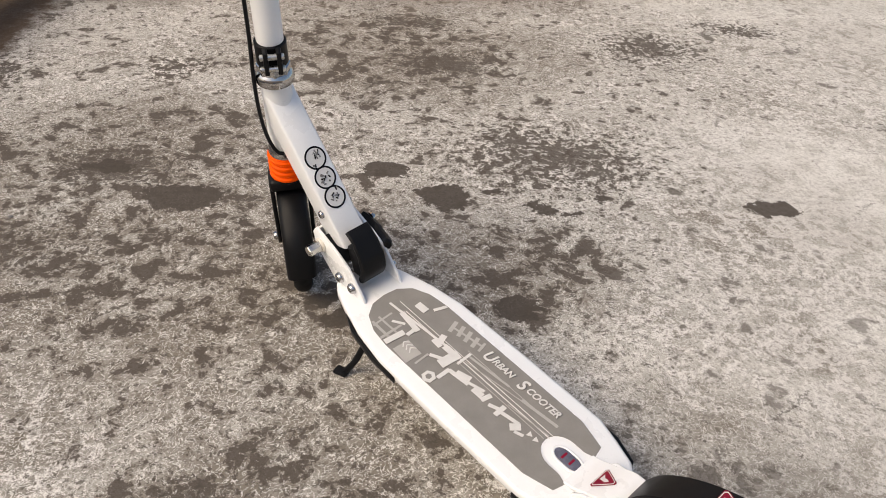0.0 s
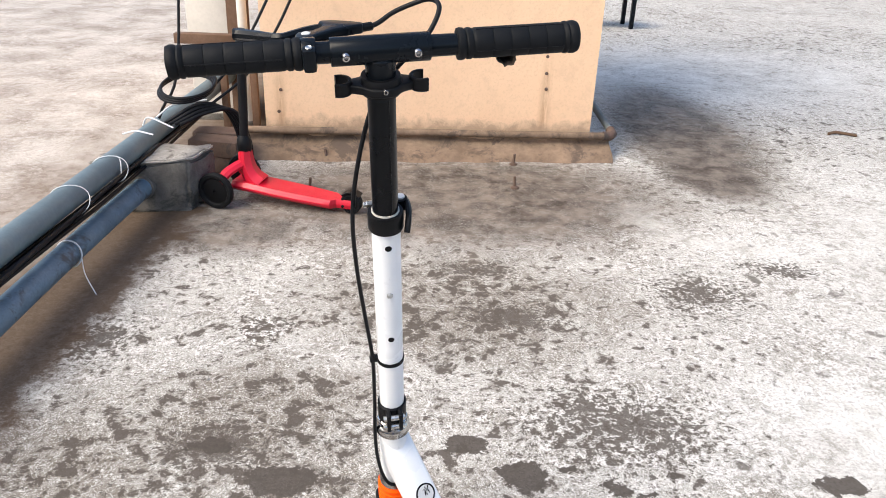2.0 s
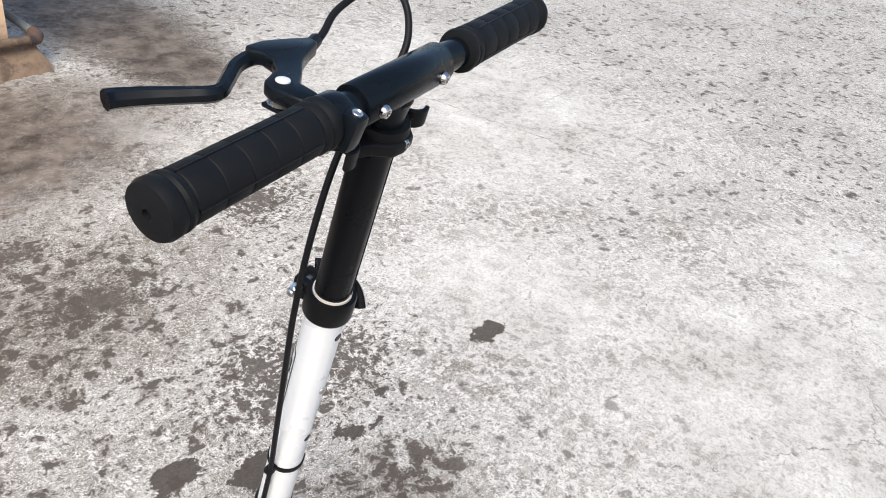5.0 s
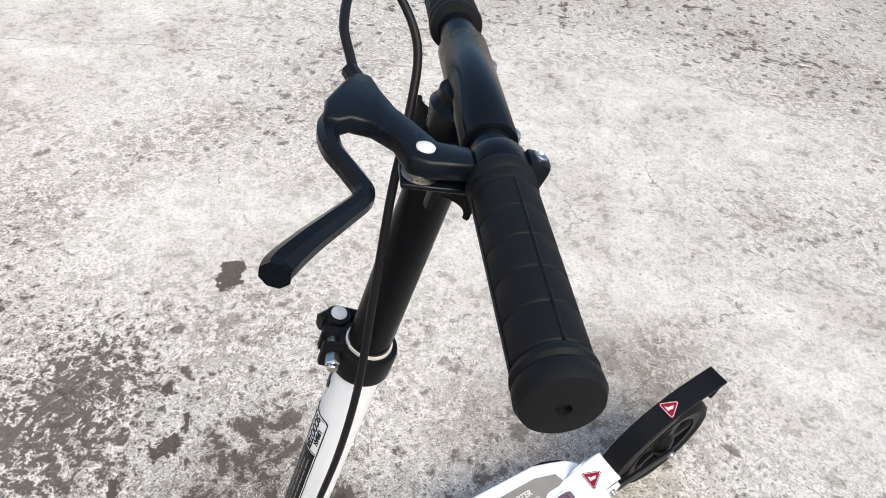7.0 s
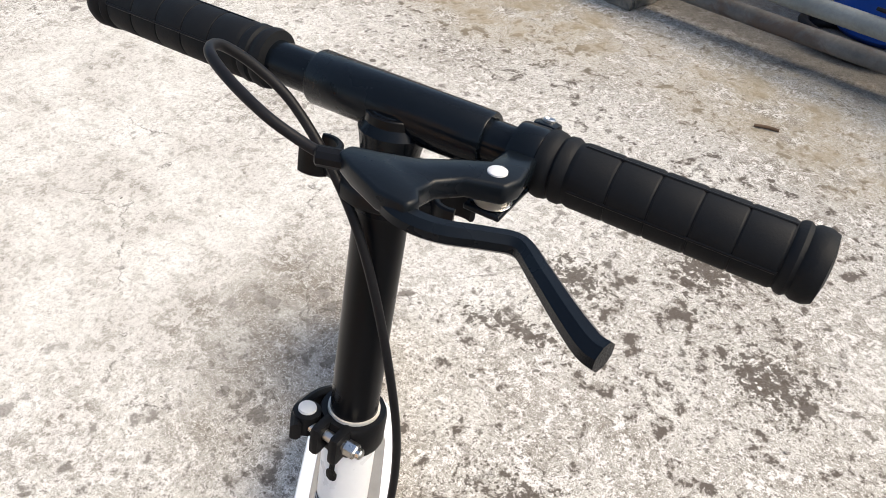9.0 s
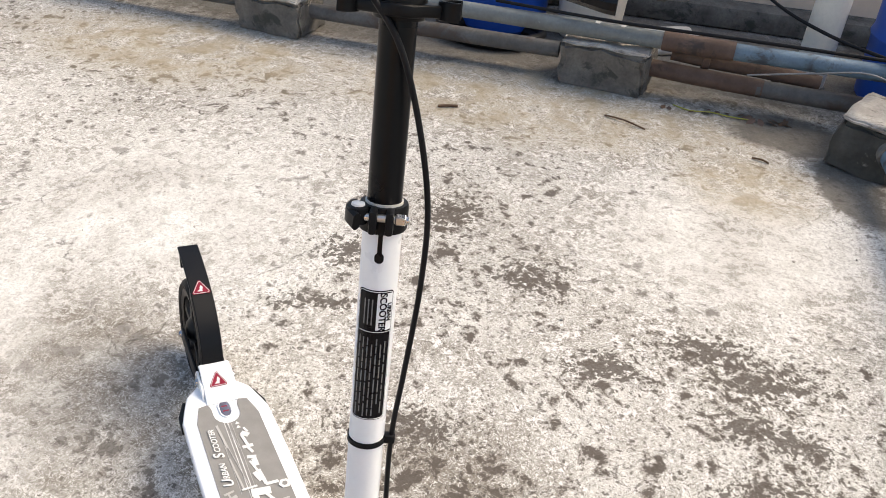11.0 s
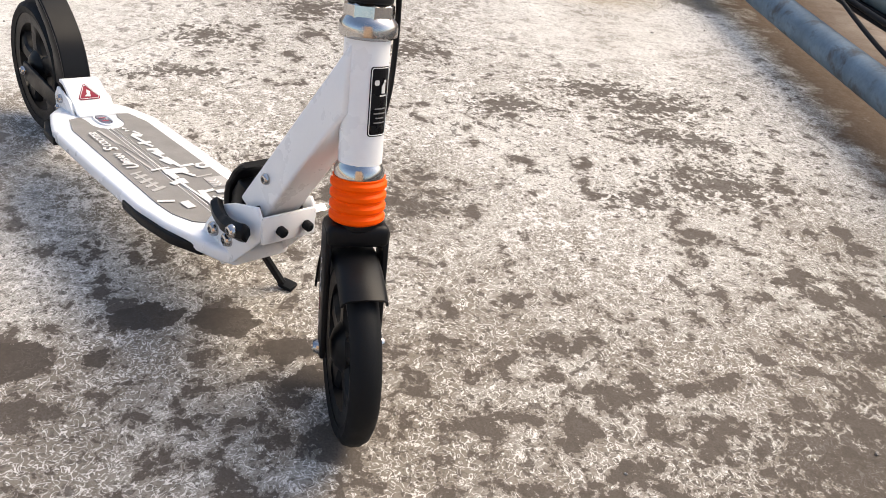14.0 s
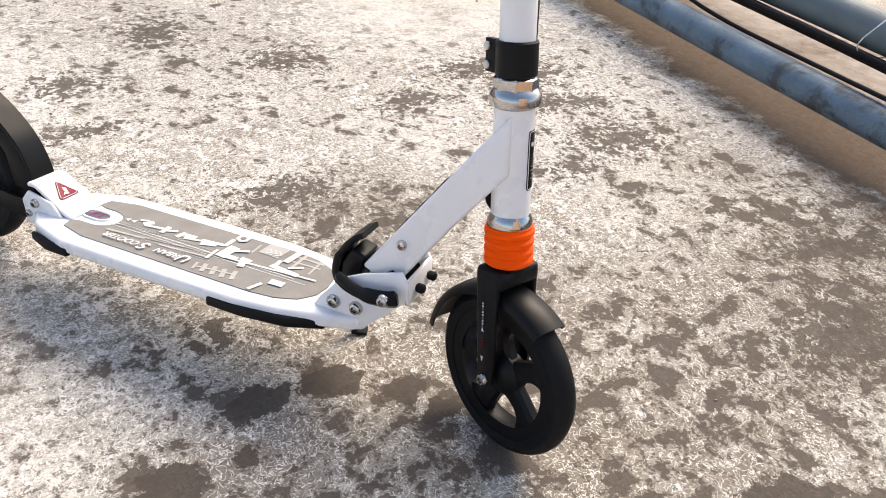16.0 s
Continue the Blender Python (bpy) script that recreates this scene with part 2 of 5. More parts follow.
def ground_material():
    """Old roof concrete: a chalky lime film over grey cement, flaked off in clusters, with damp patches, silt by the pipes and moss in the corner."""
    m, nt, bsdf, co = blank("weathered_roof_concrete")
    warp = node(nt, "ShaderNodeTexNoise", Scale=9.0, Detail=6.0, Roughness=0.7)
    nt.links.new(co, warp.inputs["Vector"])
    off = nt.nodes.new("ShaderNodeVectorMath")
    off.operation = "MULTIPLY_ADD"
    nt.links.new(warp.outputs["Color"], off.inputs[0])
    off.inputs[1].default_value, off.inputs[2].default_value = (0.14, 0.14, 0), (-0.07, -0.07, 0)
    add = nt.nodes.new("ShaderNodeVectorMath")
    nt.links.new(co, add.inputs[0])
    nt.links.new(off.outputs[0], add.inputs[1])
    wco = add.outputs[0]
    sep = nt.nodes.new("ShaderNodeSeparateXYZ")
    nt.links.new(wco, sep.inputs[0])
    X = sep.outputs[0]

    big = noise_n(nt, co, 1.1, 3, 0.5)
    cloud = noise_n(nt, co, 3.2, 6, 0.6, 0.2)
    mid = noise_n(nt, co, 8.0, 9, 0.66, 0.2)
    blot = noise_n(nt, co, 21.0, 9, 0.66, 0.25)
    fleck = noise_n(nt, co, 48.0, 7, 0.68, 0.3)
    crumbs = noise_n(nt, co, 120.0, 5, 0.7, 0.3)
    worm = noise_n(nt, co, 125.0, 1.5, 0.5, 1.0)
    grain = noise_n(nt, co, 420.0, 3, 0.7)

    last = [None]

    def patch(x, y, rx, ry, rz):
        """Distance from an ellipse's centre in its radii; each one waits for the one before, which keeps the shader small."""
        src = wco
        if last[0] is not None:
            chain = nt.nodes.new("ShaderNodeVectorMath")
            chain.operation = "MULTIPLY_ADD"
            nt.links.new(last[0], chain.inputs[0])
            chain.inputs[1].default_value = (1e-7, 1e-7, 1e-7)
            nt.links.new(wco, chain.inputs[2])
            src = chain.outputs[0]
        mp = nt.nodes.new("ShaderNodeMapping")
        mp.vector_type = "TEXTURE"
        mp.inputs["Location"].default_value = (x, y, 0)
        mp.inputs["Rotation"].default_value = (0, 0, radians(rz))
        mp.inputs["Scale"].default_value = (rx, ry, 1)
        nt.links.new(src, mp.inputs["Vector"])
        ln = nt.nodes.new("ShaderNodeVectorMath")
        ln.operation = "LENGTH"
        nt.links.new(mp.outputs[0], ln.inputs[0])
        return ln.outputs["Value"]

    def area(patches):
        d = None
        for p in patches:
            v = patch(*p)
            d = v if d is None else math_n(nt, "MINIMUM", d, v)
            last[0] = d
        return d

    def centred(v, k):
        return math_n(nt, "MULTIPLY", math_n(nt, "SUBTRACT", v, 0.5), k)

    # how much lime film is left: 0 none, 1 all
    pale = area([(1.9, 2.3, 1.2, 1.3, 20), (-0.55, -0.6, 0.55, 0.45, 10), (0.95, -0.25, 0.7, 0.6, 0), (0.9, 5.2, 3.2, 1.2, 0), (2.0, 0.2, 0.8, 1.2, 0), (1.05, 1.25, 0.5, 0.5, 10), (1.25, 0.45, 0.95, 1.05, 0), (0.95, 2.38, 0.45, 0.10, -12), (0.65, 2.6, 0.12, 0.22, 30)])
    # the second entry also darkens the strip right of the wall
    worn = area([(0.05, 2.75, 1.0, 0.5, 8), (1.05, 3.4, 0.4, 0.8, 10), (0.28, 0.90, 0.30, 0.20, 10), (-0.80, 0.85, 0.40, 0.6, 0), (-0.45, 1.25, 0.4, 0.3, 0), (0.0, 0.42, 0.32, 0.22, 30), (0.0, 1.85, 0.6, 0.40, 0), (-0.25, 0.85, 0.7, 0.40, 0), (0.70, 0.35, 0.25, 0.40, 40)])
    pale_f = ramp(nt, pale, [(0.35, grey(1.0)), (1.0, grey(0.0))])
    worn_f = ramp(nt, worn, [(0.35, grey(1.0)), (1.0, grey(0.0))])
    rough_f = math_n(nt, "SUBTRACT", 1.0, math_n(nt, "MULTIPLY", pale_f, 0.60))
    bias = math_n(nt, "SUBTRACT", math_n(nt, "MULTIPLY", pale_f, 0.040), math_n(nt, "MULTIPLY", worn_f, 0.058))
    # body tone: cement clouds, chalky film, fine worm-like crazing
    tone = math_n(nt, "ADD", math_n(nt, "ADD", math_n(nt, "MULTIPLY", cloud, 0.5), math_n(nt, "MULTIPLY", mid, 0.5)), math_n(nt, "SUBTRACT", math_n(nt, "MULTIPLY", bias, 1.6), math_n(nt, "MULTIPLY", pale_f, 0.042)))
    c = mixc(nt, ramp(nt, tone, [(0.39, grey(0.0)), (0.65, grey(1.0))]), (0.225, 0.201, 0.168), (0.680, 0.664, 0.612))
    film = math_n(nt, "ADD", math_n(nt, "ADD", math_n(nt, "MULTIPLY", blot, 0.55), math_n(nt, "MULTIPLY", fleck, 0.45)), bias)
    c = mixc(nt, math_n(nt, "MULTIPLY", rough_f, ramp(nt, film, [(0.510, grey(0.0)), (0.526, grey(0.85))])), c, (0.830, 0.805, 0.765))
    c = mixc(nt, math_n(nt, "MULTIPLY", rough_f, ramp(nt, crumbs, [(0.39, grey(0.90)), (0.50, grey(0.0))])), c, (0.120, 0.104, 0.088))
    c = mixc(nt, math_n(nt, "MULTIPLY", rough_f, ramp(nt, worm, [(0.45, grey(0.0)), (0.478, grey(0.80)), (0.505, grey(0.80)), (0.535, grey(0.0))])), c, (0.800, 0.775, 0.730))
    c = mixc(nt, math_n(nt, "MULTIPLY", rough_f, ramp(nt, grain, [(0.34, grey(0.7)), (0.48, grey(0.0))])), c, (0.150, 0.131, 0.110))
    # flakes gone to bare cement, in clusters
    bare_tone = mixc(nt, grain, (0.048, 0.040, 0.033), (0.125, 0.106, 0.088))
    bare_soft = mixc(nt, grain, (0.130, 0.111, 0.090), (0.250, 0.216, 0.178))
    fk = math_n(nt, "ADD", math_n(nt, "ADD", math_n(nt, "MULTIPLY", blot, 0.55), math_n(nt, "MULTIPLY", crumbs, 0.20)), math_n(nt, "MULTIPLY", mid, 0.25))
    fk = math_n(nt, "SUBTRACT", math_n(nt, "ADD", fk, centred(big, 0.10)), math_n(nt, "MULTIPLY", bias, 0.70))
    c = mixc(nt, math_n(nt, "MULTIPLY", rough_f, ramp(nt, fk, [(0.523, grey(0.0)), (0.536, grey(0.58))])), c, bare_soft)
    c = mixc(nt, math_n(nt, "MULTIPLY", rough_f, ramp(nt, fk, [(0.553, grey(0.0)), (0.562, grey(0.92))])), c, bare_tone)
    dots = math_n(nt, "SUBTRACT", math_n(nt, "ADD", math_n(nt, "ADD", math_n(nt, "MULTIPLY", fleck, 0.8), math_n(nt, "MULTIPLY", crumbs, 0.2)), centred(cloud, 0.22)), math_n(nt, "MULTIPLY", bias, 0.35))
    c = mixc(nt, math_n(nt, "MULTIPLY", rough_f, ramp(nt, dots, [(0.580, grey(0.0)), (0.600, grey(0.85))])), c, bare_tone)
    flake = area(FLAKED_NORTH + FLAKED_SOUTH)
    fl = math_n(nt, "ADD", math_n(nt, "MULTIPLY", flake, 0.16), math_n(nt, "ADD", math_n(nt, "ADD", centred(blot, 0.6), centred(fleck, 1.5)), centred(crumbs, 0.7)))
    c = mixc(nt, ramp(nt, fl, [(0.145, grey(0.88)), (0.170, grey(0.0))]), c, bare_tone)
    # damp patches with sharp rims
    wet = area(DAMP_BY_WHEEL + DAMP_BY_DECK)
    wetv = math_n(nt, "ADD", math_n(nt, "MULTIPLY", wet, 0.87), math_n(nt, "ADD", centred(fleck, 0.9), centred(blot, 0.8)))
    c = mixc(nt, ramp(nt, wetv, [(0.90, grey(0.95)), (0.97, grey(0.0))]), c, mixc(nt, crumbs, (0.052, 0.044, 0.037), (0.100, 0.085, 0.071)))
    # grime in front of the wall, darker ground along its right side, hairline cracks
    wall_dark = area([(-0.1, 2.70, 1.10, 0.66, 8), (1.02, 3.9, 0.45, 1.1, 6), (-0.85, 2.3, 0.4, 0.3, 0), (1.05, 3.1, 0.28, 0.35, 0)])
    wall_dark_f = math_n(nt, "MULTIPLY", ramp(nt, wall_dark, [(0.5, grey(1.0)), (1.2, grey(0.0))]), ramp(nt, fk, [(0.40, grey(0.62)), (0.58, grey(0.95))]))
    c = mixc(nt, wall_dark_f, c, mixc(nt, ramp(nt, mid, [(0.40, grey(0.0)), (0.62, grey(1.0))]), (0.062, 0.050, 0.041), (0.215, 0.180, 0.150)))
    edge = node(nt, "ShaderNodeTexVoronoi", feature="DISTANCE_TO_EDGE", Scale=1.3)
    nt.links.new(wco, edge.inputs["Vector"])
    crack = math_n(nt, "MULTIPLY", ramp(nt, edge.outputs["Distance"], [(0.0012, grey(0.75)), (0.0032, grey(0.0))]), ramp(nt, mid, [(0.49, grey(0.0)), (0.56, grey(1.0))]))
    c = mixc(nt, crack, c, (0.070, 0.060, 0.051))
    # brown silt beside the pipes, moss tint in the corner, dust beyond
    silt = math_n(nt, "ADD", X, centred(mid, 0.35))
    silt_f = math_n(nt, "MULTIPLY", ramp(nt, math_n(nt, "ADD", silt, 1.5), [(0.47, grey(0.95)), (0.56, grey(0.0))]), ramp(nt, math_n(nt, "ADD", silt, 1.9), [(0.0, grey(0.0)), (0.35, grey(1.0))]))
    c = mixc(nt, silt_f, c, mixc(nt, fleck, (0.058, 0.038, 0.026), (0.125, 0.088, 0.059)))
    moss = area([(0.1, -1.30, 1.2, 0.42, 0), (-0.60, -0.95, 0.28, 0.22, 0), (1.5, -1.25, 0.9, 0.4, 0)])
    moss_f = math_n(nt, "MULTIPLY", ramp(nt, moss, [(0.45, grey(1.0)), (1.25, grey(0.0))]), ramp(nt, mid, [(0.38, grey(0.15)), (0.60, grey(0.75))]))
    c = mixc(nt, moss_f, c, mixc(nt, blot, (0.185, 0.145, 0.090), (0.46, 0.385, 0.265)))
    dirt = area([(0.2, -1.95, 3.2, 0.52, 0), (-0.74, -1.34, 0.26, 0.17, -14), (-0.88, -1.02, 0.10, 0.26, 14)])
    c = mixc(nt, ramp(nt, math_n(nt, "ADD", dirt, centred(mid, 0.9)), [(0.72, grey(0.85)), (1.10, grey(0.0))]), c, mixc(nt, blot, (0.045, 0.041, 0.035), (0.20, 0.178, 0.148)))
    far = ramp(nt, math_n(nt, "ADD", math_n(nt, "MULTIPLY", X, -0.5), -0.35), [(0.28, grey(0.0)), (0.42, grey(0.6))])
    c = mixc(nt, far, c, mixc(nt, ramp(nt, math_n(nt, "ADD", math_n(nt, "MULTIPLY", cloud, 0.6), math_n(nt, "MULTIPLY", blot, 0.4)), [(0.40, grey(0.0)), (0.60, grey(1.0))]), (0.27, 0.210, 0.165), (0.60, 0.53, 0.46)))
    nt.links.new(c, bsdf.inputs["Base Color"])
    nt.links.new(ramp(nt, fk, [(0.42, grey(0.93)), (0.62, grey(0.70))]), bsdf.inputs["Roughness"])
    bsdf.inputs["Specular IOR Level"].default_value = 0.08
    h = mixc(nt, 0.5, math_n(nt, "SUBTRACT", 1.0, fk), worm)
    bump_n(nt, bsdf, mixc(nt, 0.4, h, crumbs), 0.5, 0.0020)
    return m


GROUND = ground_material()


# ---- mesh helpers ----
def part(name, bm, material, parent=None, label=""):
    """One mesh from bm (in world metres), under parent, whose pose is a plain shift."""
    base = Vector((0, 0, 0))
    if parent is not None:
        top = parent
        while top.parent:
            top = top.parent
        base = Vector(top.location)
    bmesh.ops.recalc_face_normals(bm, faces=bm.faces)
    bmesh.ops.translate(bm, verts=bm.verts, vec=-base)
    me = bpy.data.meshes.new(name)
    bm.to_mesh(me)
    bm.free()
    me.materials.append(material)
    ob = new(name, me)
    if parent is not None:
        ob.parent = parent
    if label:
        ob["label"] = label
    return ob


def thing(name, at, label, category, group="", kind=""):
    e = new(name)
    e.empty_display_size = 0.05
    e.location = at
    return tagged(e, label, category, group, kind)


def smooth(bm, limit=40):
    for f in bm.faces:
        f.smooth = True
    for e in bm.edges:
        if len(e.link_faces) == 2 and e.calc_face_angle(0) > radians(limit):
            e.smooth = False
    return bm


def move(bm, m):
    bmesh.ops.transform(bm, matrix=m, verts=bm.verts)
    return bm


def box(sx, sy, sz, m=Matrix(), bevel=0.0, seg=2):
    bm = bmesh.new()
    bmesh.ops.create_cube(bm, size=1, matrix=Matrix.Diagonal((sx, sy, sz, 1)))
    if bevel:
        bmesh.ops.bevel(bm, geom=bm.edges[:], offset=bevel, segments=seg, profile=0.6, affect="EDGES")
        smooth(bm, 50)
    return move(bm, m)


def lathe(profile, seg=32, m=Matrix(), closed=False):
    """A turned body round z from (radius, height) pairs."""
    bm = bmesh.new()
    rings = []
    for r, z in profile:
        rings.append([bm.verts.new((r * math.cos(2 * math.pi * i / seg), r * math.sin(2 * math.pi * i / seg), z)) for i in range(seg)])
    pairs = list(zip(rings, rings[1:])) + ([(rings[-1], rings[0])] if closed else [])
    for a, b in pairs:
        for i in range(seg):
            bm.faces.new((a[i], a[(i + 1) % seg], b[(i + 1) % seg], b[i]))
    if not closed:
        bm.faces.new(rings[0][::-1])
        bm.faces.new(rings[-1])
    bmesh.ops.recalc_face_normals(bm, faces=bm.faces)
    smooth(bm, 35)
    return move(bm, m)


def cyl(r, z0, z1, m=Matrix(), seg=28, bevel=0.001):
    b = min(bevel, r * 0.4, abs(z1 - z0) * 0.4)
    return lathe([(r - b, z0), (r, z0 + b), (r, z1 - b), (r - b, z1)], seg, m)


def prism(outline, z0, z1, m=Matrix(), bevel=0.0, seg=2):
    """A plate with an (x, y) outline."""
    bm = bmesh.new()
    low = [bm.verts.new((x, y, z0)) for x, y in outline]
    high = [bm.verts.new((x, y, z1)) for x, y in outline]
    n = len(outline)
    bm.faces.new(low[::-1])
    bm.faces.new(high)
    for i in range(n):
        bm.faces.new((low[i], low[(i + 1) % n], high[(i + 1) % n], high[i]))
    bmesh.ops.recalc_face_normals(bm, faces=bm.faces)
    if bevel:
        sharp = [e for e in bm.edges if e.calc_face_angle(0) > radians(50)]
        bmesh.ops.bevel(bm, geom=sharp, offset=bevel, segments=seg, profile=0.5, affect="EDGES")
        smooth(bm, 50)
    return move(bm, m)


def curve_pts(pts, n=8):
    """A smooth line through the points (Catmull-Rom)."""
    p = [Vector(q) for q in pts]
    p = [p[0] * 2 - p[1]] + p + [p[-1] * 2 - p[-2]]
    out = []
    for i in range(1, len(p) - 2):
        for k in range(n):
            t = k / n
            a, b, c, d = p[i - 1], p[i], p[i + 1], p[i + 2]
            out.append(0.5 * ((2 * b) + (c - a) * t + (2 * a - 5 * b + 4 * c - d) * t * t + (3 * b - a - 3 * c + d) * t ** 3))
    out.append(p[-2])
    return out


def sweep(pts, section, up=Vector((0, 0, 1)), m=Matrix(), scales=None, limit=40):
    """A bar along pts. section: (side, up) pairs, or a radius for a round one."""
    if isinstance(section, (int, float)):
        section = [(section * math.cos(2 * math.pi * i / 12), section * math.sin(2 * math.pi * i / 12)) for i in range(12)]
    bm = bmesh.new()
    rings = []
    pts = [Vector(p) for p in pts]
    for i, p in enumerate(pts):
        d = (pts[min(i + 1, len(pts) - 1)] - pts[max(i - 1, 0)]).normalized()
        side = d.cross(up)
        if side.length < 1e-4:
            side = d.cross(Vector((0.3, 1, 0)))
        side.normalize()
        u = side.cross(d).normalized()
        up = u
        k = scales[i] if scales else (1, 1)
        rings.append([bm.verts.new(p + side * a * k[0] + u * b * k[1]) for a, b in section])
    n = len(section)
    for a, b in zip(rings, rings[1:]):
        for i in range(n):
            bm.faces.new((a[i], a[(i + 1) % n], b[(i + 1) % n], b[i]))
    bm.faces.new(rings[0][::-1])
    bm.faces.new(rings[-1])
    bmesh.ops.recalc_face_normals(bm, faces=bm.faces)
    smooth(bm, limit)
    return move(bm, m)


def rect(w, h, c=0.25):
    b = min(w, h) * c / 2
    x, y = w / 2, h / 2
    return [(x - b, -y), (x, -y + b), (x, y - b), (x - b, y), (-x + b, y), (-x, y - b), (-x, -y + b), (-x + b, -y)]


def join(*bms):
    out = bmesh.new()
    for b in bms:
        me = bpy.data.meshes.new("tmp")
        b.to_mesh(me)
        b.free()
        out.from_mesh(me)
        bpy.data.meshes.remove(me)
    return out


def rounded(w, h, r, n=4):
    out = []
    for cx, cy, a0 in ((w / 2 - r, h / 2 - r, 0), (-w / 2 + r, h / 2 - r, 90), (-w / 2 + r, -h / 2 + r, 180), (w / 2 - r, -h / 2 + r, 270)):
        for i in range(n + 1):
            a = radians(a0 + 90 * i / n)
            out.append((cx + r * math.cos(a), cy + r * math.sin(a)))
    return out


def wrap(bm, radius, m=Matrix(), lift=0.0):
    """Bend a flat piece in xy (x round, y along) onto a cylinder round z that faces +y; z of the piece is its thickness."""
    bmesh.ops.subdivide_edges(bm, edges=[e for e in bm.edges if abs(e.verts[0].co.x - e.verts[1].co.x) > 0.004], cuts=6, use_grid_fill=True)
    for v in bm.verts:
        a = v.co.x / radius
        r = radius + lift + v.co.z
        v.co = Vector((-math.sin(a) * r, math.cos(a) * r, v.co.y))
    return move(bm, m)


def words(text, size, m=Matrix(), shear=0.0, thick=0.0004):
    cu = bpy.data.curves.new("txt", "FONT")
    cu.body, cu.size, cu.extrude, cu.shear = text, size, thick, shear
    cu.align_x, cu.align_y, cu.offset = "CENTER", "CENTER", size * 0.022
    ob = new("txt", cu)
    me = ob.to_mesh()
    bm = bmesh.new()
    bm.from_mesh(me)
    ob.to_mesh_clear()
    bpy.data.objects.remove(ob)
    return move(bm, m)


def tag_structure(ob, label, category):
    return tagged(ob, label, category, kind="structure")


# ---- the roof: ground, wall, blocks, pipes ----
def build_ground():
    bm = bmesh.new()
    bmesh.ops.create_grid(bm, x_segments=24, y_segments=24, size=60)
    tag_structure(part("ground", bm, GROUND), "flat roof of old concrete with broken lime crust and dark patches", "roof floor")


build_ground()

# the peach-painted wall: u runs along its face, v up, w back
WM = Matrix.Translation(WALL_O) @ Matrix(((0.990, -0.141, 0, 0), (0.141, 0.990, 0, 0), (0, 0, 1, 0), (0, 0, 0, 1)))


def build_wall():
    wide, tall, deep = 1.47, 2.4, 1.6
    rng = random.Random(4)
    bm = bmesh.new()
    # front face with a ragged hole broken into it
    outer = [bm.verts.new(p) for p in ((0, 0, 0), (wide, 0, 0), (wide, 0, tall), (0, 0, tall))]
    rim = [bm.verts.new((1.062 + (0.042 + rng.uniform(-0.008, 0.010)) * math.cos(2 * math.pi * i / 22), 0, 0.44 + (0.038 + rng.uniform(-0.008, 0.008)) * math.sin(2 * math.pi * i / 22))) for i in range(22)]
    edges = [bm.edges.new((outer[i], outer[(i + 1) % 4])) for i in range(4)] + [bm.edges.new((rim[i], rim[(i + 1) % 22])) for i in range(22)]
    bmesh.ops.triangle_fill(bm, edges=edges, use_beauty=True)
    back = [bm.verts.new((v.co.x, deep, v.co.z)) for v in outer]
    for i in range(4):
        bm.faces.new((outer[i], outer[(i + 1) % 4], back[(i + 1) % 4], back[i]))
    bm.faces.new(back)
    tunnel = bmesh.new()
    a = [tunnel.verts.new((v.co.x, 0.003, v.co.z)) for v in rim]
    b = [tunnel.verts.new((1.062 + (v.co.x - 1.062) * 0.9 + rng.uniform(-0.004, 0.004), 0.05, 0.44 + (v.co.z - 0.44) * 0.85)) for v in rim]
    e = [tunnel.verts.new((1.062 + (v.co.x - 1.062) * 0.8, 0.5, 0.44 + (v.co.z - 0.44) * 0.8)) for v in rim]
    for p, q in ((a, b), (b, e)):
        for i in range(22):
            tunnel.faces.new((p[i], p[(i + 1) % 22], q[(i + 1) % 22], q[i]))
    tunnel.faces.new(e)
    wall = part("wall_north", move(bm, WM), WALLP)
    tag_structure(wall, "peach-painted plaster wall with rusty bolts and a broken hole", "wall")
    part("hole", move(tunnel, WM), HOLE_SHADE, wall, "ragged hole through the plaster, its inside coloured dark as shade")
    for u, v in ((0.083, 0.369), (0.073, 0.282), (0.06, 0.185), (1.242, 0.447), (1.244, 0.372), (1.248, 0.303)):
        part("bolt", cyl(0.0075, -0.006, 0.005, WM @ pose(u, 0, v, 90, 0, 0), 10, 0.003), RUSTP, wall, "rusty anchor bolt")
    # mortar fillet along its foot
    prof = [(0.13, 0.0), (0.10, 0.028), (0.03, 0.055), (0.0, 0.085), (-0.05, 0.085), (-0.05, 0.0)]
    bm = bmesh.new()
    rows = []
    n = 40
    for i in range(n + 1):
        u = -0.08 + (wide + 0.17) * i / n
        rows.append([bm.verts.new((u, -y * (1 + 0.25 * noise.noise((u * 5, y * 9, 1))), max(0, z * (1 + 0.3 * noise.noise((u * 7, z * 30, 5)))) if z else -0.002)) for y, z in prof])
    for a, b in zip(rows, rows[1:]):
        for k in range(len(prof) - 1):
            bm.faces.new((a[k], a[k + 1], b[k + 1], b[k]))
    bm.faces.new(rows[0])
    bm.faces.new(rows[-1])
    tag_structure(part("plinth", smooth(move(bm, WM), 60), PLINTH), "rough stained mortar fillet at the wall's foot", "plinth")


build_wall()

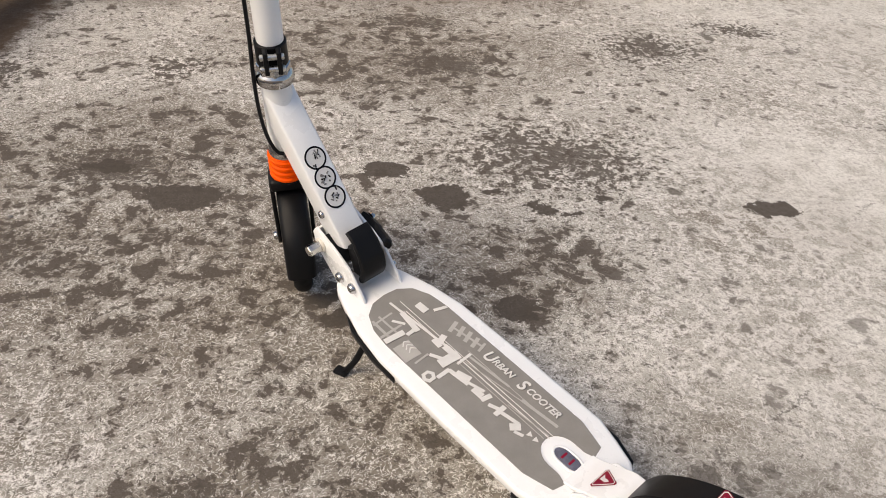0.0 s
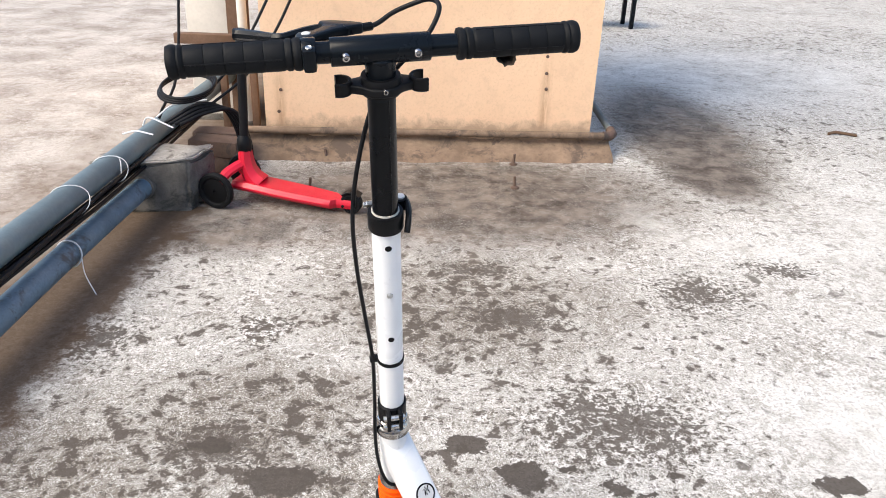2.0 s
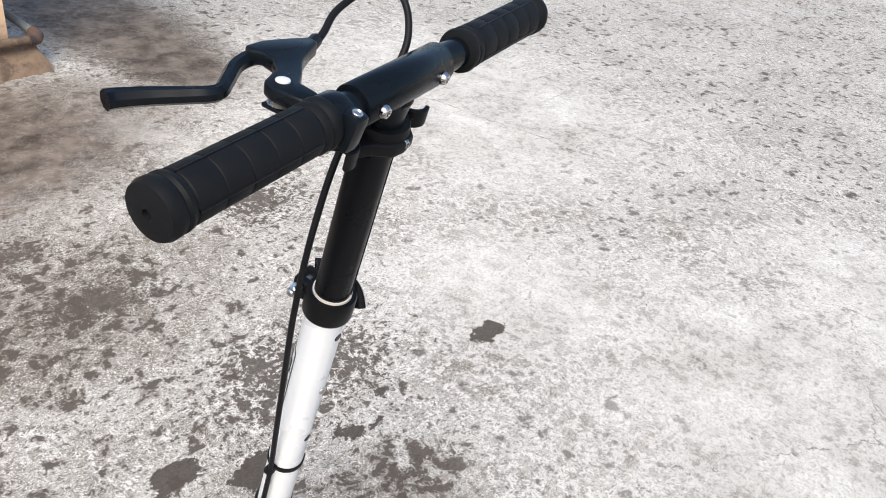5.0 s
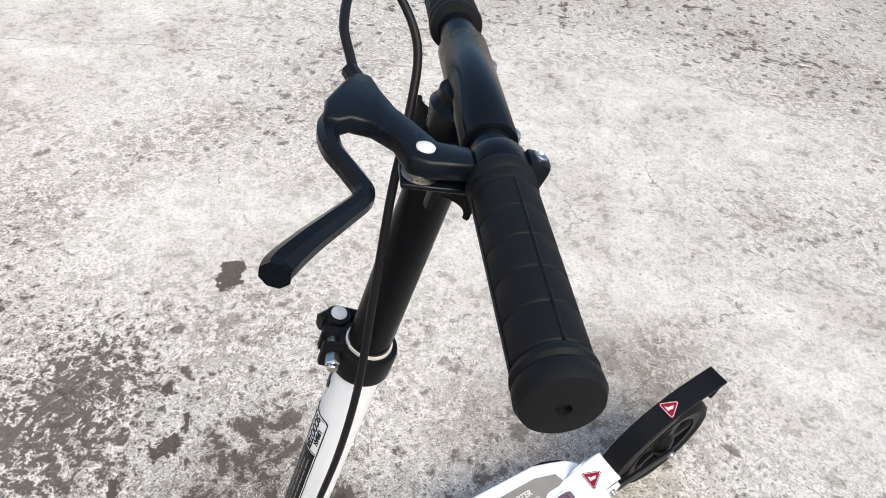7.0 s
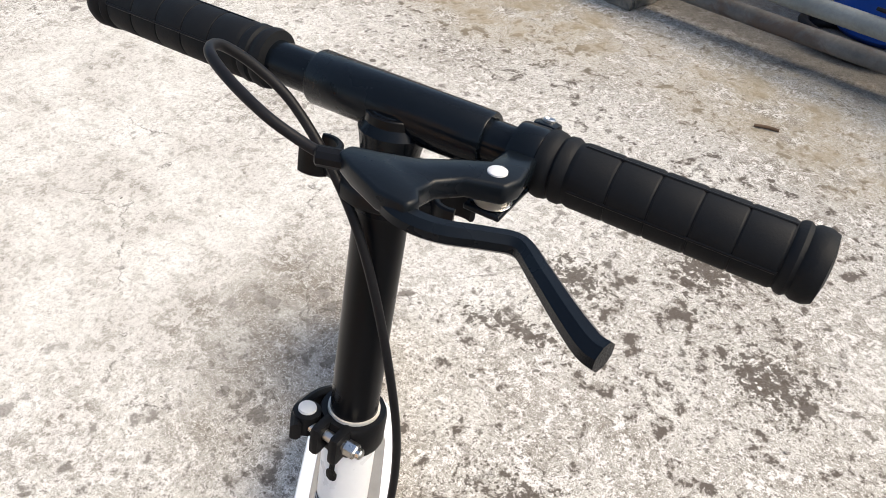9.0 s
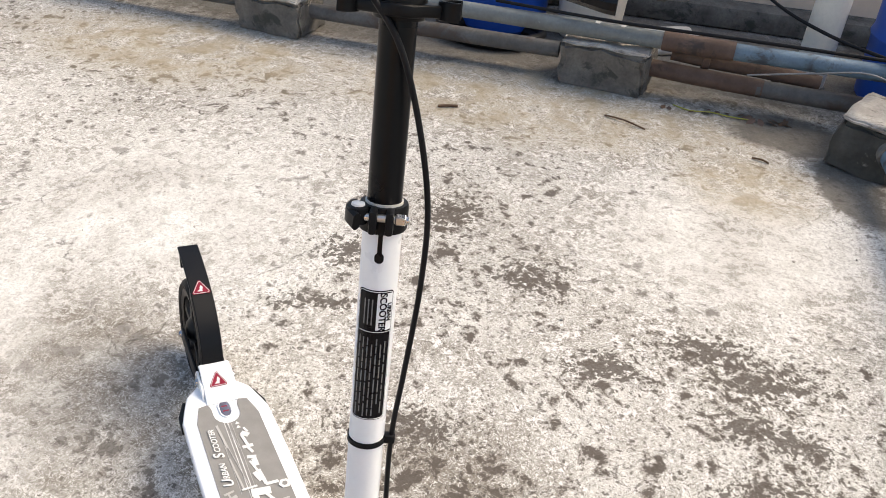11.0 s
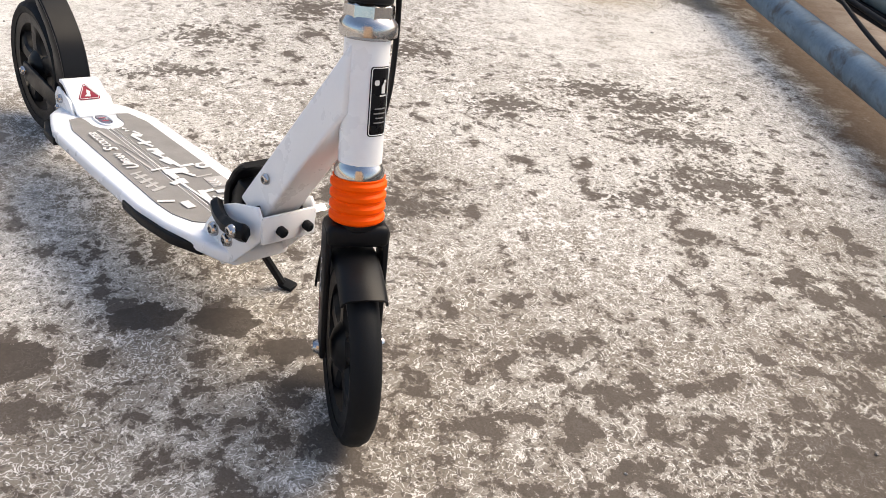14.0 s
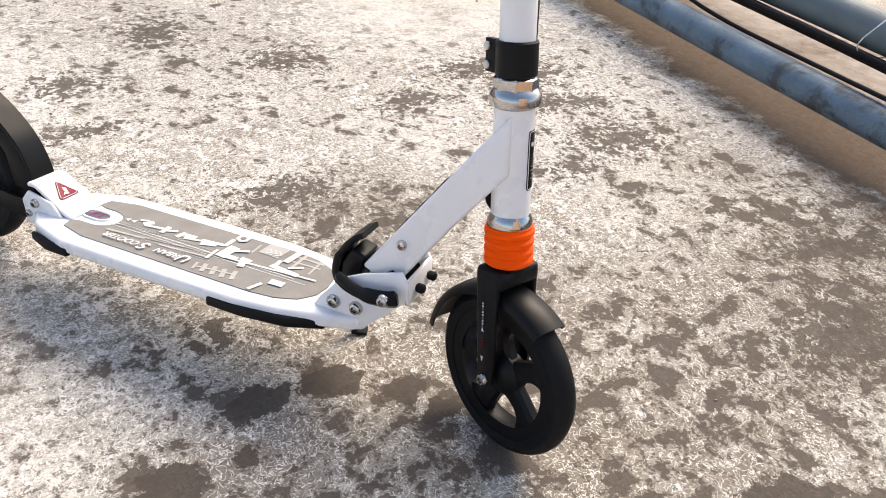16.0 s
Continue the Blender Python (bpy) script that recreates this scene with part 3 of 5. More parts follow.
# conduit along the foot of the wall, turning back round its corner
def build_conduit():
    t = thing("wall_pipe", WM @ Vector((0, -0.03, 0.1)), "thin grey pipe along the foot of the peach wall", "pipe")
    part("pipe", sweep([WM @ Vector(p) for p in ((-0.1, -0.025, 0.108), (0.8, -0.03, 0.103), (1.535, -0.035, 0.098))], 0.017), PLINTH, t)
    part("elbow", sweep([WM @ Vector(p) for p in ((1.525, -0.035, 0.098), (1.557, -0.034, 0.098), (1.572, -0.015, 0.102), (1.572, 0.02, 0.11))], 0.022), RUSTP, t, "rusty elbow fitting")
    part("pipe", sweep([WM @ Vector(p) for p in ((1.572, 0.0, 0.105), (1.55, 0.8, 0.2), (1.54, 1.5, 0.3))], 0.016), PALEP, t)


build_conduit()


def build_pins():
    for x, y, h, lean in ((0.168, 3.125, 0.05, 3), (0.172, 2.835, 0.05, -4), (-0.654, 2.71, 0.045, 8), (-0.655, 3.05, 0.05, -12)):
        e = thing("rebar_stub", (x, y, 0), "short rusty steel rod set in the concrete", "rod", "rods in the concrete")
        part("rod", cyl(0.006, -0.01, h, pose(x, y, 0, lean, lean), 8), RUSTP, e)
        part("foot", lathe([(0.02, -0.002), (0.016, 0.006), (0.008, 0.01)], 9, pose(x, y, 0)), RUSTP, e)


build_pins()


def rough_block(name, corners, h, label, seed, top_mat=BLOCKT, mat=BLOCKM):
    """A cast concrete block on four ground corners with chipped edges and a limed top."""
    cx = sum(c[0] for c in corners) / 4
    cy = sum(c[1] for c in corners) / 4
    e = thing(name, (cx, cy, 0), label, "concrete block", "blocks under the pipes")
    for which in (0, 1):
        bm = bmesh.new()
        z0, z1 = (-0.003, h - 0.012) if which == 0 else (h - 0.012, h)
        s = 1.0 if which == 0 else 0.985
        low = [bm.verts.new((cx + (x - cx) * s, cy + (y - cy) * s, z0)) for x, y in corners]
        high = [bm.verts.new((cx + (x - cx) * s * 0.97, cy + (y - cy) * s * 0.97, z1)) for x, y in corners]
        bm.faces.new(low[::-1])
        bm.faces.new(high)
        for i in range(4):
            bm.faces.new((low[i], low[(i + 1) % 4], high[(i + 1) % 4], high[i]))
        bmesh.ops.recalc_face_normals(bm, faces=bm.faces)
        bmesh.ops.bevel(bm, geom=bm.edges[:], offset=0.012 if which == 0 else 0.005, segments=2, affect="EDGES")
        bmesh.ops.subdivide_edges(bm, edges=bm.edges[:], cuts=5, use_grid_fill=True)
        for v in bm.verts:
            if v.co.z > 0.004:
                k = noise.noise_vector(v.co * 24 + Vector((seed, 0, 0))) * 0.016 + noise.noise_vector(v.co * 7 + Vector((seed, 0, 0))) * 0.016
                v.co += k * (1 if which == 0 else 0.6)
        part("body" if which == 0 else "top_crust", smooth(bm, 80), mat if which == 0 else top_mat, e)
    return e


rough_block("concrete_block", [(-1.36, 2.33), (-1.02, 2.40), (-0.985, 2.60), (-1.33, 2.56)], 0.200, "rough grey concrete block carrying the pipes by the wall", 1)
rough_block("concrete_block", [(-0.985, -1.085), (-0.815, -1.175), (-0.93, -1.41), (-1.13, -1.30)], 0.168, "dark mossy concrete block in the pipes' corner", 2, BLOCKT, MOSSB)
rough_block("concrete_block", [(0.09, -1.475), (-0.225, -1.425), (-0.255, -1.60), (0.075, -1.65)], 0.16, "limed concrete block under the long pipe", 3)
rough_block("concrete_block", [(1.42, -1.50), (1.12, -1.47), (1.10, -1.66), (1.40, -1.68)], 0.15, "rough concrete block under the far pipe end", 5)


def build_pipes():
    low = thing("blue_pipe", (-1.12, 0.6, 0.0), "weathered blue plastic pipe lying low beside the silt", "pipe", "pipes on the roof")
    pts = [(-0.975, -1.10, 0.098), (-1.015, -0.5, 0.096), (-1.06, 0.1, 0.097), (-1.105, 0.6, 0.098), (-1.15, 1.3, 0.1), (-1.172, 1.9, 0.1), (-1.18, 2.38, 0.1)]
    part("tube", sweep(curve_pts(pts, 4), [(0.037 * math.cos(i * math.pi / 12), 0.037 * math.sin(i * math.pi / 12)) for i in range(24)]), BLUEP, low)
    for p in (pts[0], pts[-1]):
        part("socket", cyl(0.043, -0.02, 0.025, look(p, (p[0], p[1] + (-1 if p[1] > 0 else 1), p[2])), 24, 0.004), BLOCKM, low, "mortar collar round the pipe")
    up = thing("grey_pipe", (-1.2, 0.6, 0.0), "thick grey-blue plastic pipe lying on the concrete blocks", "pipe", "pipes on the roof")
    pts = [(-1.03, -1.35, 0.215), (-1.10, -0.9, 0.215), (-1.14, -0.3, 0.222), (-1.19, 0.4, 0.228), (-1.205, 1.5, 0.23), (-1.215, 2.2, 0.232), (-1.235, 3.1, 0.235), (-1.26, 4.4, 0.24)]
    part("tube", sweep(curve_pts(pts, 4), [(0.040 * math.cos(i * math.pi / 12), 0.040 * math.sin(i * math.pi / 12) - 0.003) for i in range(24)]), GREYP, up)
    # black cables strapped along the pipe
    rng = random.Random(9)
    bundle = thing("cable_bundle", (-1.13, 0.8, 0.2), "bundle of black cables strapped along the grey pipe", "cables")
    for k in range(8):
        a = -1.55 + 0.15 * k
        off = 0.050 + 0.010 * (k % 3)
        line = []
        for x, y, z in pts[:7]:
            line.append((x + off * math.cos(a) + rng.uniform(-0.008, 0.008), y, z - 0.012 + off * math.sin(a) * 0.75 + rng.uniform(-0.010, 0.006)))
        part("cable", sweep(curve_pts(line, 6), 0.0042 + 0.0022 * (k % 2)), WIRE, bundle)
    # a loose cable that sags on to the blue pipe
    sag = [(-1.08, -0.9, 0.24), (-1.06, -0.45, 0.19), (-1.075, -0.1, 0.137), (-1.09, 0.3, 0.142), (-1.115, 0.8, 0.16), (-1.15, 1.4, 0.19), (-1.15, 2.0, 0.21)]
    loose = thing("loose_cable", (-1.08, 0, 0.15), "black cable sagging from the grey pipe to the blue one", "cable")
    part("cable", sweep(curve_pts(sag, 8), 0.005), WIRE, loose)
    # white ties
    for y in (-0.95, -0.62, -0.1, 0.33, 1.45, 1.93, 2.2):
        i = max(j for j in range(len(pts) - 1) if pts[j][1] <= y)
        f = (y - pts[i][1]) / (pts[i + 1][1] - pts[i][1])
        c = Vector(pts[i]).lerp(Vector(pts[i + 1]), f)
        t = thing("cable_tie", (c.x, y, c.z), "white string tie round pipe and cables", "tie", "ties on the pipe")
        loop = [(c.x + 0.016 + 0.060 * math.cos(q), y + 0.012 * math.sin(2 * q), c.z - 0.003 + 0.046 * math.sin(q)) for q in [2 * math.pi * j / 24 for j in range(25)]]
        part("loop", sweep(loop, 0.0014), TIEM, t)
        if y in (-0.62, 1.45, 2.2):
            part("tail", sweep(curve_pts([(c.x + 0.05, y, c.z + 0.040), (c.x + 0.062, y - 0.015, c.z + 0.025), (c.x + 0.066, y - 0.03, c.z - 0.005)], 5), 0.0014), TIEM, t)
    t = thing("cable_tie", (-1.165, 1.82, 0.1), "white string tie hanging round the blue pipe", "tie", "ties on the pipe")
    part("loop", sweep([(-1.167 + 0.04 * math.cos(q), 1.82 + 0.01 * math.sin(q), 0.1 + 0.04 * math.sin(q)) for q in [2 * math.pi * j / 20 for j in range(21)]], 0.0025), TIEM, t)
    part("tail", sweep(curve_pts([(-1.13, 1.82, 0.085), (-1.11, 1.79, 0.05), (-1.07, 1.76, 0.004)], 5), 0.0015), TIEM, t)
    # coil of spare cable by the wall
    coil = thing("cable_coil", (-1.16, 2.75, 0.3), "loops of spare black cable hung by the wall", "cable")
    for k in range(3):
        ring = [(-1.085 + 0.098 * math.cos(q) + 0.005 * k, 2.63 + 0.11 * math.sin(q), 0.40 + 0.025 * math.sin(q) + 0.008 * k) for q in [2 * math.pi * j / 30 for j in range(31)]]
        part("loop", sweep(ring, 0.006), WIRE, coil)
    for k in range(4):
        part("strand", sweep(curve_pts([(-1.13 + 0.02 * k, 2.50, 0.30), (-1.02 + 0.01 * k, 2.57, 0.36 - 0.01 * k), (-0.94 + 0.012 * k, 2.63, 0.32), (-0.90 + 0.012 * k, 2.66, 0.17), (-0.895, 2.68, 0.01)], 7), 0.007), WIRE, coil)
    for x0, x1, z1 in ((-1.19, -1.17, 1.9), (-1.1, -0.62, 1.2), (-1.06, -0.45, 1.4)):
        part("strand", sweep(curve_pts([(x0, 2.6, 0.29), (x0 * 0.6 + x1 * 0.4, 2.85, 0.55), (x1, 3.08, z1)], 8), 0.0055), WIRE, coil)
    # bent ends of tie wire on the coil
    knot = thing("cable_tie", (-1.17, 2.5, 0.31), "white string knots on the cable coil", "tie", "ties on the pipe")
    for a, b, c in (((-1.21, 2.5, 0.29), (-1.17, 2.47, 0.33), (-1.08, 2.46, 0.30)), ((-1.25, 2.42, 0.28), (-1.19, 2.40, 0.30), (-1.13, 2.40, 0.29)), ((-1.19, 2.58, 0.30), (-1.12, 2.58, 0.35), (-1.0, 2.60, 0.37))):
        part("strand", sweep(curve_pts([a, b, c], 6), 0.003), TIEM, knot)


build_pipes()


def build_south():
    """The pipes, tubs and wall behind the scooter's tail."""
    low = thing("long_pipe", (0.3, -1.56, 0), "limed grey pipe lying low along the roof edge", "pipe", "pipes on the roof")
    part("tube", sweep(curve_pts([(2.6, -1.60, 0.095), (1.5, -1.575, 0.095), (0.8, -1.565, 0.092), (0.1, -1.56, 0.09)], 5), 0.030), DULLP, low)
    part("rusty_length", sweep(curve_pts([(-0.16, -1.535, 0.09), (-0.4, -1.505, 0.088), (-0.62, -1.49, 0.086)], 5), 0.031), RUSTP, low, "rust-brown length of pipe")
    part("tube", sweep(curve_pts([(-0.6, -1.49, 0.086), (-0.95, -1.475, 0.085), (-1.6, -1.46, 0.085)], 5), 0.030), DULLP, low)
    up = thing("upper_pipe", (0.3, -1.45, 0), "long limed pipe resting on the blocks with a rusty joint", "pipe", "pipes on the roof")
    part("tube", sweep(curve_pts([(2.6, -1.64, 0.222), (1.3, -1.57, 0.205), (0.6, -1.535, 0.20), (0.0, -1.51, 0.20), (-0.28, -1.50, 0.20)], 5), 0.030), PALEP, up)
    part("joint", sweep([(-0.26, -1.50, 0.20), (-0.50, -1.49, 0.20)], 0.034), RUSTP, up, "rust-brown pipe joint")
    part("tube", sweep(curve_pts([(-0.49, -1.49, 0.20), (-0.95, -1.475, 0.205), (-1.7, -1.45, 0.21)], 5), 0.029), BLUEP, up)
    for x in (1.52, -0.03, -0.12):
        part("collar", cyl(0.0325, -0.009, 0.009, look((x, -1.535 + 0.03 * (0.7 - x) * 0.7, 0.202), (x - 1, -1.50, 0.20)), 20), PVC, up, "pale ring of sealant")
    part("coupling", sweep(curve_pts([(-0.30, -1.55, 0.145), (-0.45, -1.545, 0.135), (-0.62, -1.54, 0.13), (-0.80, -1.53, 0.12)], 4), 0.026), RUSTP, up, "rusty side pipe with couplings")
    for x in (-0.42, -0.66):
        part("collar", cyl(0.031, -0.014, 0.014, look((x, -1.545, 0.135 if x > -0.5 else 0.128), (x - 1, -1.53, 0.12)), 18, 0.003), RUSTP, up)
    cab = thing("black_cable", (-0.4, -1.5, 0.25), "thin black cables running along the pipes", "cable")
    part("cable", sweep(curve_pts([(0.35, -1.54, 0.245), (-0.1, -1.49, 0.245), (-0.5, -1.46, 0.255), (-1.0, -1.42, 0.265), (-1.5, -1.40, 0.27)], 8), 0.006), WIRE, cab)
    part("cable", sweep(curve_pts([(-0.4, -2.2, 0.5), (-0.55, -1.9, 0.32), (-0.8, -1.6, 0.26), (-1.2, -1.3, 0.25), (-1.3, -1.1, 0.26)], 8), 0.006), WIRE, cab)
    part("cable", sweep(curve_pts([(-0.55, -1.40, 0.16), (-0.75, -1.37, 0.21), (-0.9, -1.36, 0.235), (-1.05, -1.33, 0.2), (-1.2, -1.33, 0.185)], 8), 0.003), GREYINK, cab, "pale flexible wire")
    hose = thing("black_hose", (0.45, -1.78, 0), "black rubber hose looped on the floor behind the pipe", "hose")
    for k in range(2):
        part("loop", sweep([(0.42 + (0.2 + 0.015 * k) * math.cos(q), -1.80 + (0.12 + 0.01 * k) * math.sin(q), 0.02 + 0.03 * k) for q in [2 * math.pi * j / 32 for j in range(33)]], 0.018), WIRE, hose)
    # wall beyond
    tag_structure(part("wall_south", box(9, 0.2, 1.3, pose(0.5, -2.55, 0.65)), BACKW), "stained beige plaster parapet wall behind the pipes", "wall")
    bm = box(9, 0.14, 0.10, pose(0.5, -2.385, 0.05), 0.03)
    tag_structure(part("kerb", bm, BLOCKM), "dark mossy concrete kerb along the beige wall", "kerb")
    # blue drum
    d = thing("blue_drum", (0.43, -2.02, 0), "deep blue plastic drum standing by the wall", "drum")
    M = pose(0.43, -2.02, 0)
    part("body", lathe([(0.17, 0.0), (0.19, 0.02), (0.195, 0.1), (0.20, 0.22), (0.207, 0.24), (0.20, 0.26), (0.205, 0.42), (0.19, 0.46), (0.16, 0.47)], 40, M), DRUM, d)
    part("lid", lathe([(0.12, 0.468), (0.15, 0.472), (0.15, 0.49), (0.13, 0.50), (0.02, 0.502)], 32, M), WIRE, d, "dark screw lid")
    d2 = copy_thing(d, pose(-1.16, -1.78, 0))
    tagged(d2, "deep blue plastic drum behind the corner block", "drum")
    # bucket with a blue band
    b = thing("paint_bucket", (0.05, -2.02, 0), "stained white plastic bucket with a blue label band", "bucket")
    M = pose(0.05, -2.02, 0)
    part("body", lathe([(0.12, 0.0), (0.127, 0.008), (0.15, 0.30), (0.156, 0.305), (0.156, 0.318), (0.151, 0.322), (0.153, 0.345), (0.158, 0.35), (0.158, 0.362), (0.148, 0.365), (0.14, 0.33), (0.118, 0.02), (0.01, 0.018)], 40, M), BUCKETM, b)
    part("band", lathe([(0.1428, 0.215), (0.1440, 0.215), (0.1478, 0.265), (0.1466, 0.265)], 40, M, closed=True), BAND, b, "faded blue printed band")
    for i, (ang, h, w) in enumerate(((-8, 0.197, 0.022), (2, 0.194, 0.016), (11, 0.195, 0.020), (20, 0.192, 0.018))):
        bm = move(prism(rounded(w, 0.022, 0.004), 0, 0.0012), pose(0, h, 0))
        part("print_bar", wrap(bm, 0.1425, M @ pose(0, 0, 0, 0, 0, 14 + ang)), LABEL, b, "dark printed bar")
    for ang in (4, 15):
        bm = move(prism(rounded(0.025, 0.012, 0.003), 0, 0.0012), pose(0, 0.24, 0))
        part("print_bar", wrap(bm, 0.1462, M @ pose(0, 0, 0, 0, 0, 14 + ang)), BUCKETM, b, "pale printed bar")
    part("handle", sweep([(0.05 + 0.158 * math.cos(q), -2.02 + 0.03 + 0.06 * math.sin(q), 0.335 - 0.09 * math.sin(q)) for q in [math.pi * j / 20 for j in range(21)]], 0.003), STEEL, b, "thin wire handle")
    part("contents", lathe([(0.139, 0.30), (0.09, 0.315), (0.01, 0.32)], 24, M), PLINTH, b, "brown dirt filling")
    # upright pipe in the corner
    u = thing("upright_pipe", (-0.80, -1.76, 0), "white upright drain pipe streaked with rust", "pipe")
    part("tube", cyl(0.059, 0.0, 2.3, pose(-0.80, -1.76, 0), 28, 0.003), PVC, u)
    part("collar", cyl(0.066, 0.0, 0.03, pose(-0.80, -1.76, 0), 28, 0.006), BLOCKM, u, "mortar foot")
    # a flat bundle on the floor between drum and bucket
    s = thing("cement_bag", (-0.28, -1.96, 0), "small crumpled pale plastic bag on the floor", "bag")
    bm = box(0.22, 0.16, 0.07, pose(-0.28, -1.98, 0.035, 0, 0, 20), 0.02)
    bmesh.ops.subdivide_edges(bm, edges=bm.edges[:], cuts=3, use_grid_fill=True)
    for v in bm.verts:
        if v.co.z > 0.006:
            v.co += noise.noise_vector(v.co * 25) * 0.014
    part("bag", smooth(bm, 70), PVC, s)


build_south()


def build_north_clutter():
    """What stands beside and behind the peach wall."""
    t = thing("white_crate", (-1.33, 3.7, 0), "old white painted box standing beside the peach wall", "box")
    M = pose(-1.33, 3.72, 0, 0, 0, 8)
    part("body", box(0.24, 0.3, 0.85, M @ pose(0, 0, 0.445), 0.008), PVC, t)
    part("base", box(0.27, 0.33, 0.03, M @ pose(0, 0, 0.015), 0.004), BLOCKM, t)
    p = thing("upright_pipe", (-1.13, 3.45, 0), "white upright pipe beside the peach wall", "pipe")
    part("tube", cyl(0.022, 0.0, 2.2, pose(-1.12, 3.45, 0), 20), PVC, p)
    part("collar", cyl(0.03, 0.0, 0.04, pose(-1.12, 3.45, 0), 20, 0.004), BLOCKM, p)
    # a plain dark post added in place of a column of rubble
    d = thing("rubble_post", (-1.2, 3.95, 0), "dark leaning post added in place of a rubble column by the wall", "timber")
    part("post", box(0.09, 0.07, 1.3, pose(-1.17, 3.55, 0.66, 4, 2, 0), 0.005), TIMBER, d)
    r = thing("timber_rail", (-1.25, 3.15, 0.0), "brown timber rail laid across bricks near the cables", "timber")
    part("rail", box(0.42, 0.05, 0.045, pose(-1.17, 3.3, 0.455, 0, 0, 3), 0.004), TIMBER, r)
    for x in (-1.18, -1.04):
        part("leg", box(0.032, 0.032, 0.434, pose(x, 3.31, 0.217, 0, 0, 3), 0.004), TIMBER, r)
    # bricks added in a dark colour where shadow lies behind the block
    b = thing("shade_bricks", (-1.05, 2.95, 0), "low pile of added dark bricks painting the shadow behind the concrete block", "bricks")
    rng = random.Random(3)
    for k in range(2):
        for j in range(2):
            part("brick", box(0.21, 0.10, 0.068, pose(-1.08 + rng.uniform(-0.02, 0.02), 2.86 + 0.115 * j, 0.034 + 0.069 * k, 0, 0, rng.uniform(-6, 6)), 0.006), RUSTP, b)
    n = thing("metal_bench", (0.98, 6.95, 0), "low black metal stand on the open roof", "stand")
    M = pose(0.98, 6.95, 0, 0, 0, 10)
    part("top", box(0.55, 0.3, 0.05, M @ pose(0, 0, 0.27), 0.004), SATIN, n)
    for x in (-0.23, 0.23):
        for y in (-0.12, 0.12):
            part("leg", box(0.035, 0.035, 0.246, M @ pose(x, y, 0.123), 0.003), SATIN, n)
    for pts, r in (([(1.81, 3.86, 0.008), (1.85, 3.87, 0.014), (1.90, 3.86, 0.012), (1.95, 3.85, 0.008)], 0.008), ([(-0.124, -1.252, 0.004), (-0.19, -1.228, 0.009), (-0.264, -1.195, 0.004)], 0.003), ([(-0.603, -1.123, 0.004), (-0.63, -1.116, 0.006), (-0.652, -1.104, 0.004)], 0.003), ([(0.426, -1.104, 0.004), (0.395, -1.117, 0.006), (0.362, -1.128, 0.004)], 0.005)):
        s = thing("twig", pts[0], "short dry brown twig lying on the concrete", "twig", "twigs on the roof")
        part("stick", sweep(curve_pts(pts, 5), r), TWIG, s)
    th = thing("thread", (-0.43, -1.50, 0), "thin yellow-green thread lying by the pipes", "thread")
    part("strand", sweep(curve_pts([(-0.34, -1.43, 0.003), (-0.40, -1.40, 0.005), (-0.47, -1.415, 0.004), (-0.53, -1.40, 0.006), (-0.60, -1.405, 0.003)], 8), 0.0022), THREAD, th)
    rng = random.Random(5)
    for k in range(16):
        x, y = rng.uniform(-0.72, -0.30), rng.uniform(-1.44, -1.39)
        lf = thing("dry_leaf", (x, y, 0), "small curled dead leaf lying by the pipes", "leaf", "dead leaves by the pipes")
        w = rng.uniform(0.006, 0.013)
        bm = prism([(-w * 2, 0), (-w, w * 0.8), (w * 0.6, w), (w * 2.2, 0), (w * 0.5, -w * 0.9), (-w, -w * 0.7)], 0, 0.0012, pose(x, y, 0.004, rng.uniform(-25, 25), rng.uniform(-20, 20), rng.uniform(0, 360)))
        part("blade", bm, TWIG if k % 3 else RUSTP, lf)
    rng = random.Random(21)
    bits = []
    for k in range(340):
        x, y = rng.uniform(-1.0, 1.4), rng.uniform(-1.3, 2.6)
        sz_ = rng.uniform(0.0012, 0.0036) if k % 17 else rng.uniform(0.004, 0.007)
        bm = bmesh.new()
        bmesh.ops.create_icosphere(bm, subdivisions=1, radius=sz_, matrix=pose(x, y, sz_ * 0.35, rng.uniform(0, 90), 0, rng.uniform(0, 360)) @ Matrix.Diagonal((1, rng.uniform(0.5, 0.9), rng.uniform(0.35, 0.6), 1)))
        bits.append(bm)
    tagged(part("gravel_chips", join(*bits), BLOCKT), "scattered tiny chips of lime and concrete on the roof", "gravel", kind="stuff")
    tag_structure(part("wall_far", box(30, 0.2, 1.0, pose(0, 14, 0.5)), BACKW), "plain parapet at the far edge of the roof", "wall")
    tag_structure(part("wall_east", box(0.2, 30, 1.0, pose(12, 4, 0.5)), BACKW), "plain parapet at the side of the roof", "wall")
    tag_structure(part("wall_west", box(0.2, 30, 1.0, pose(-9, 4, 0.5)), BACKW), "plain parapet at the side of the roof", "wall")


build_north_clutter()


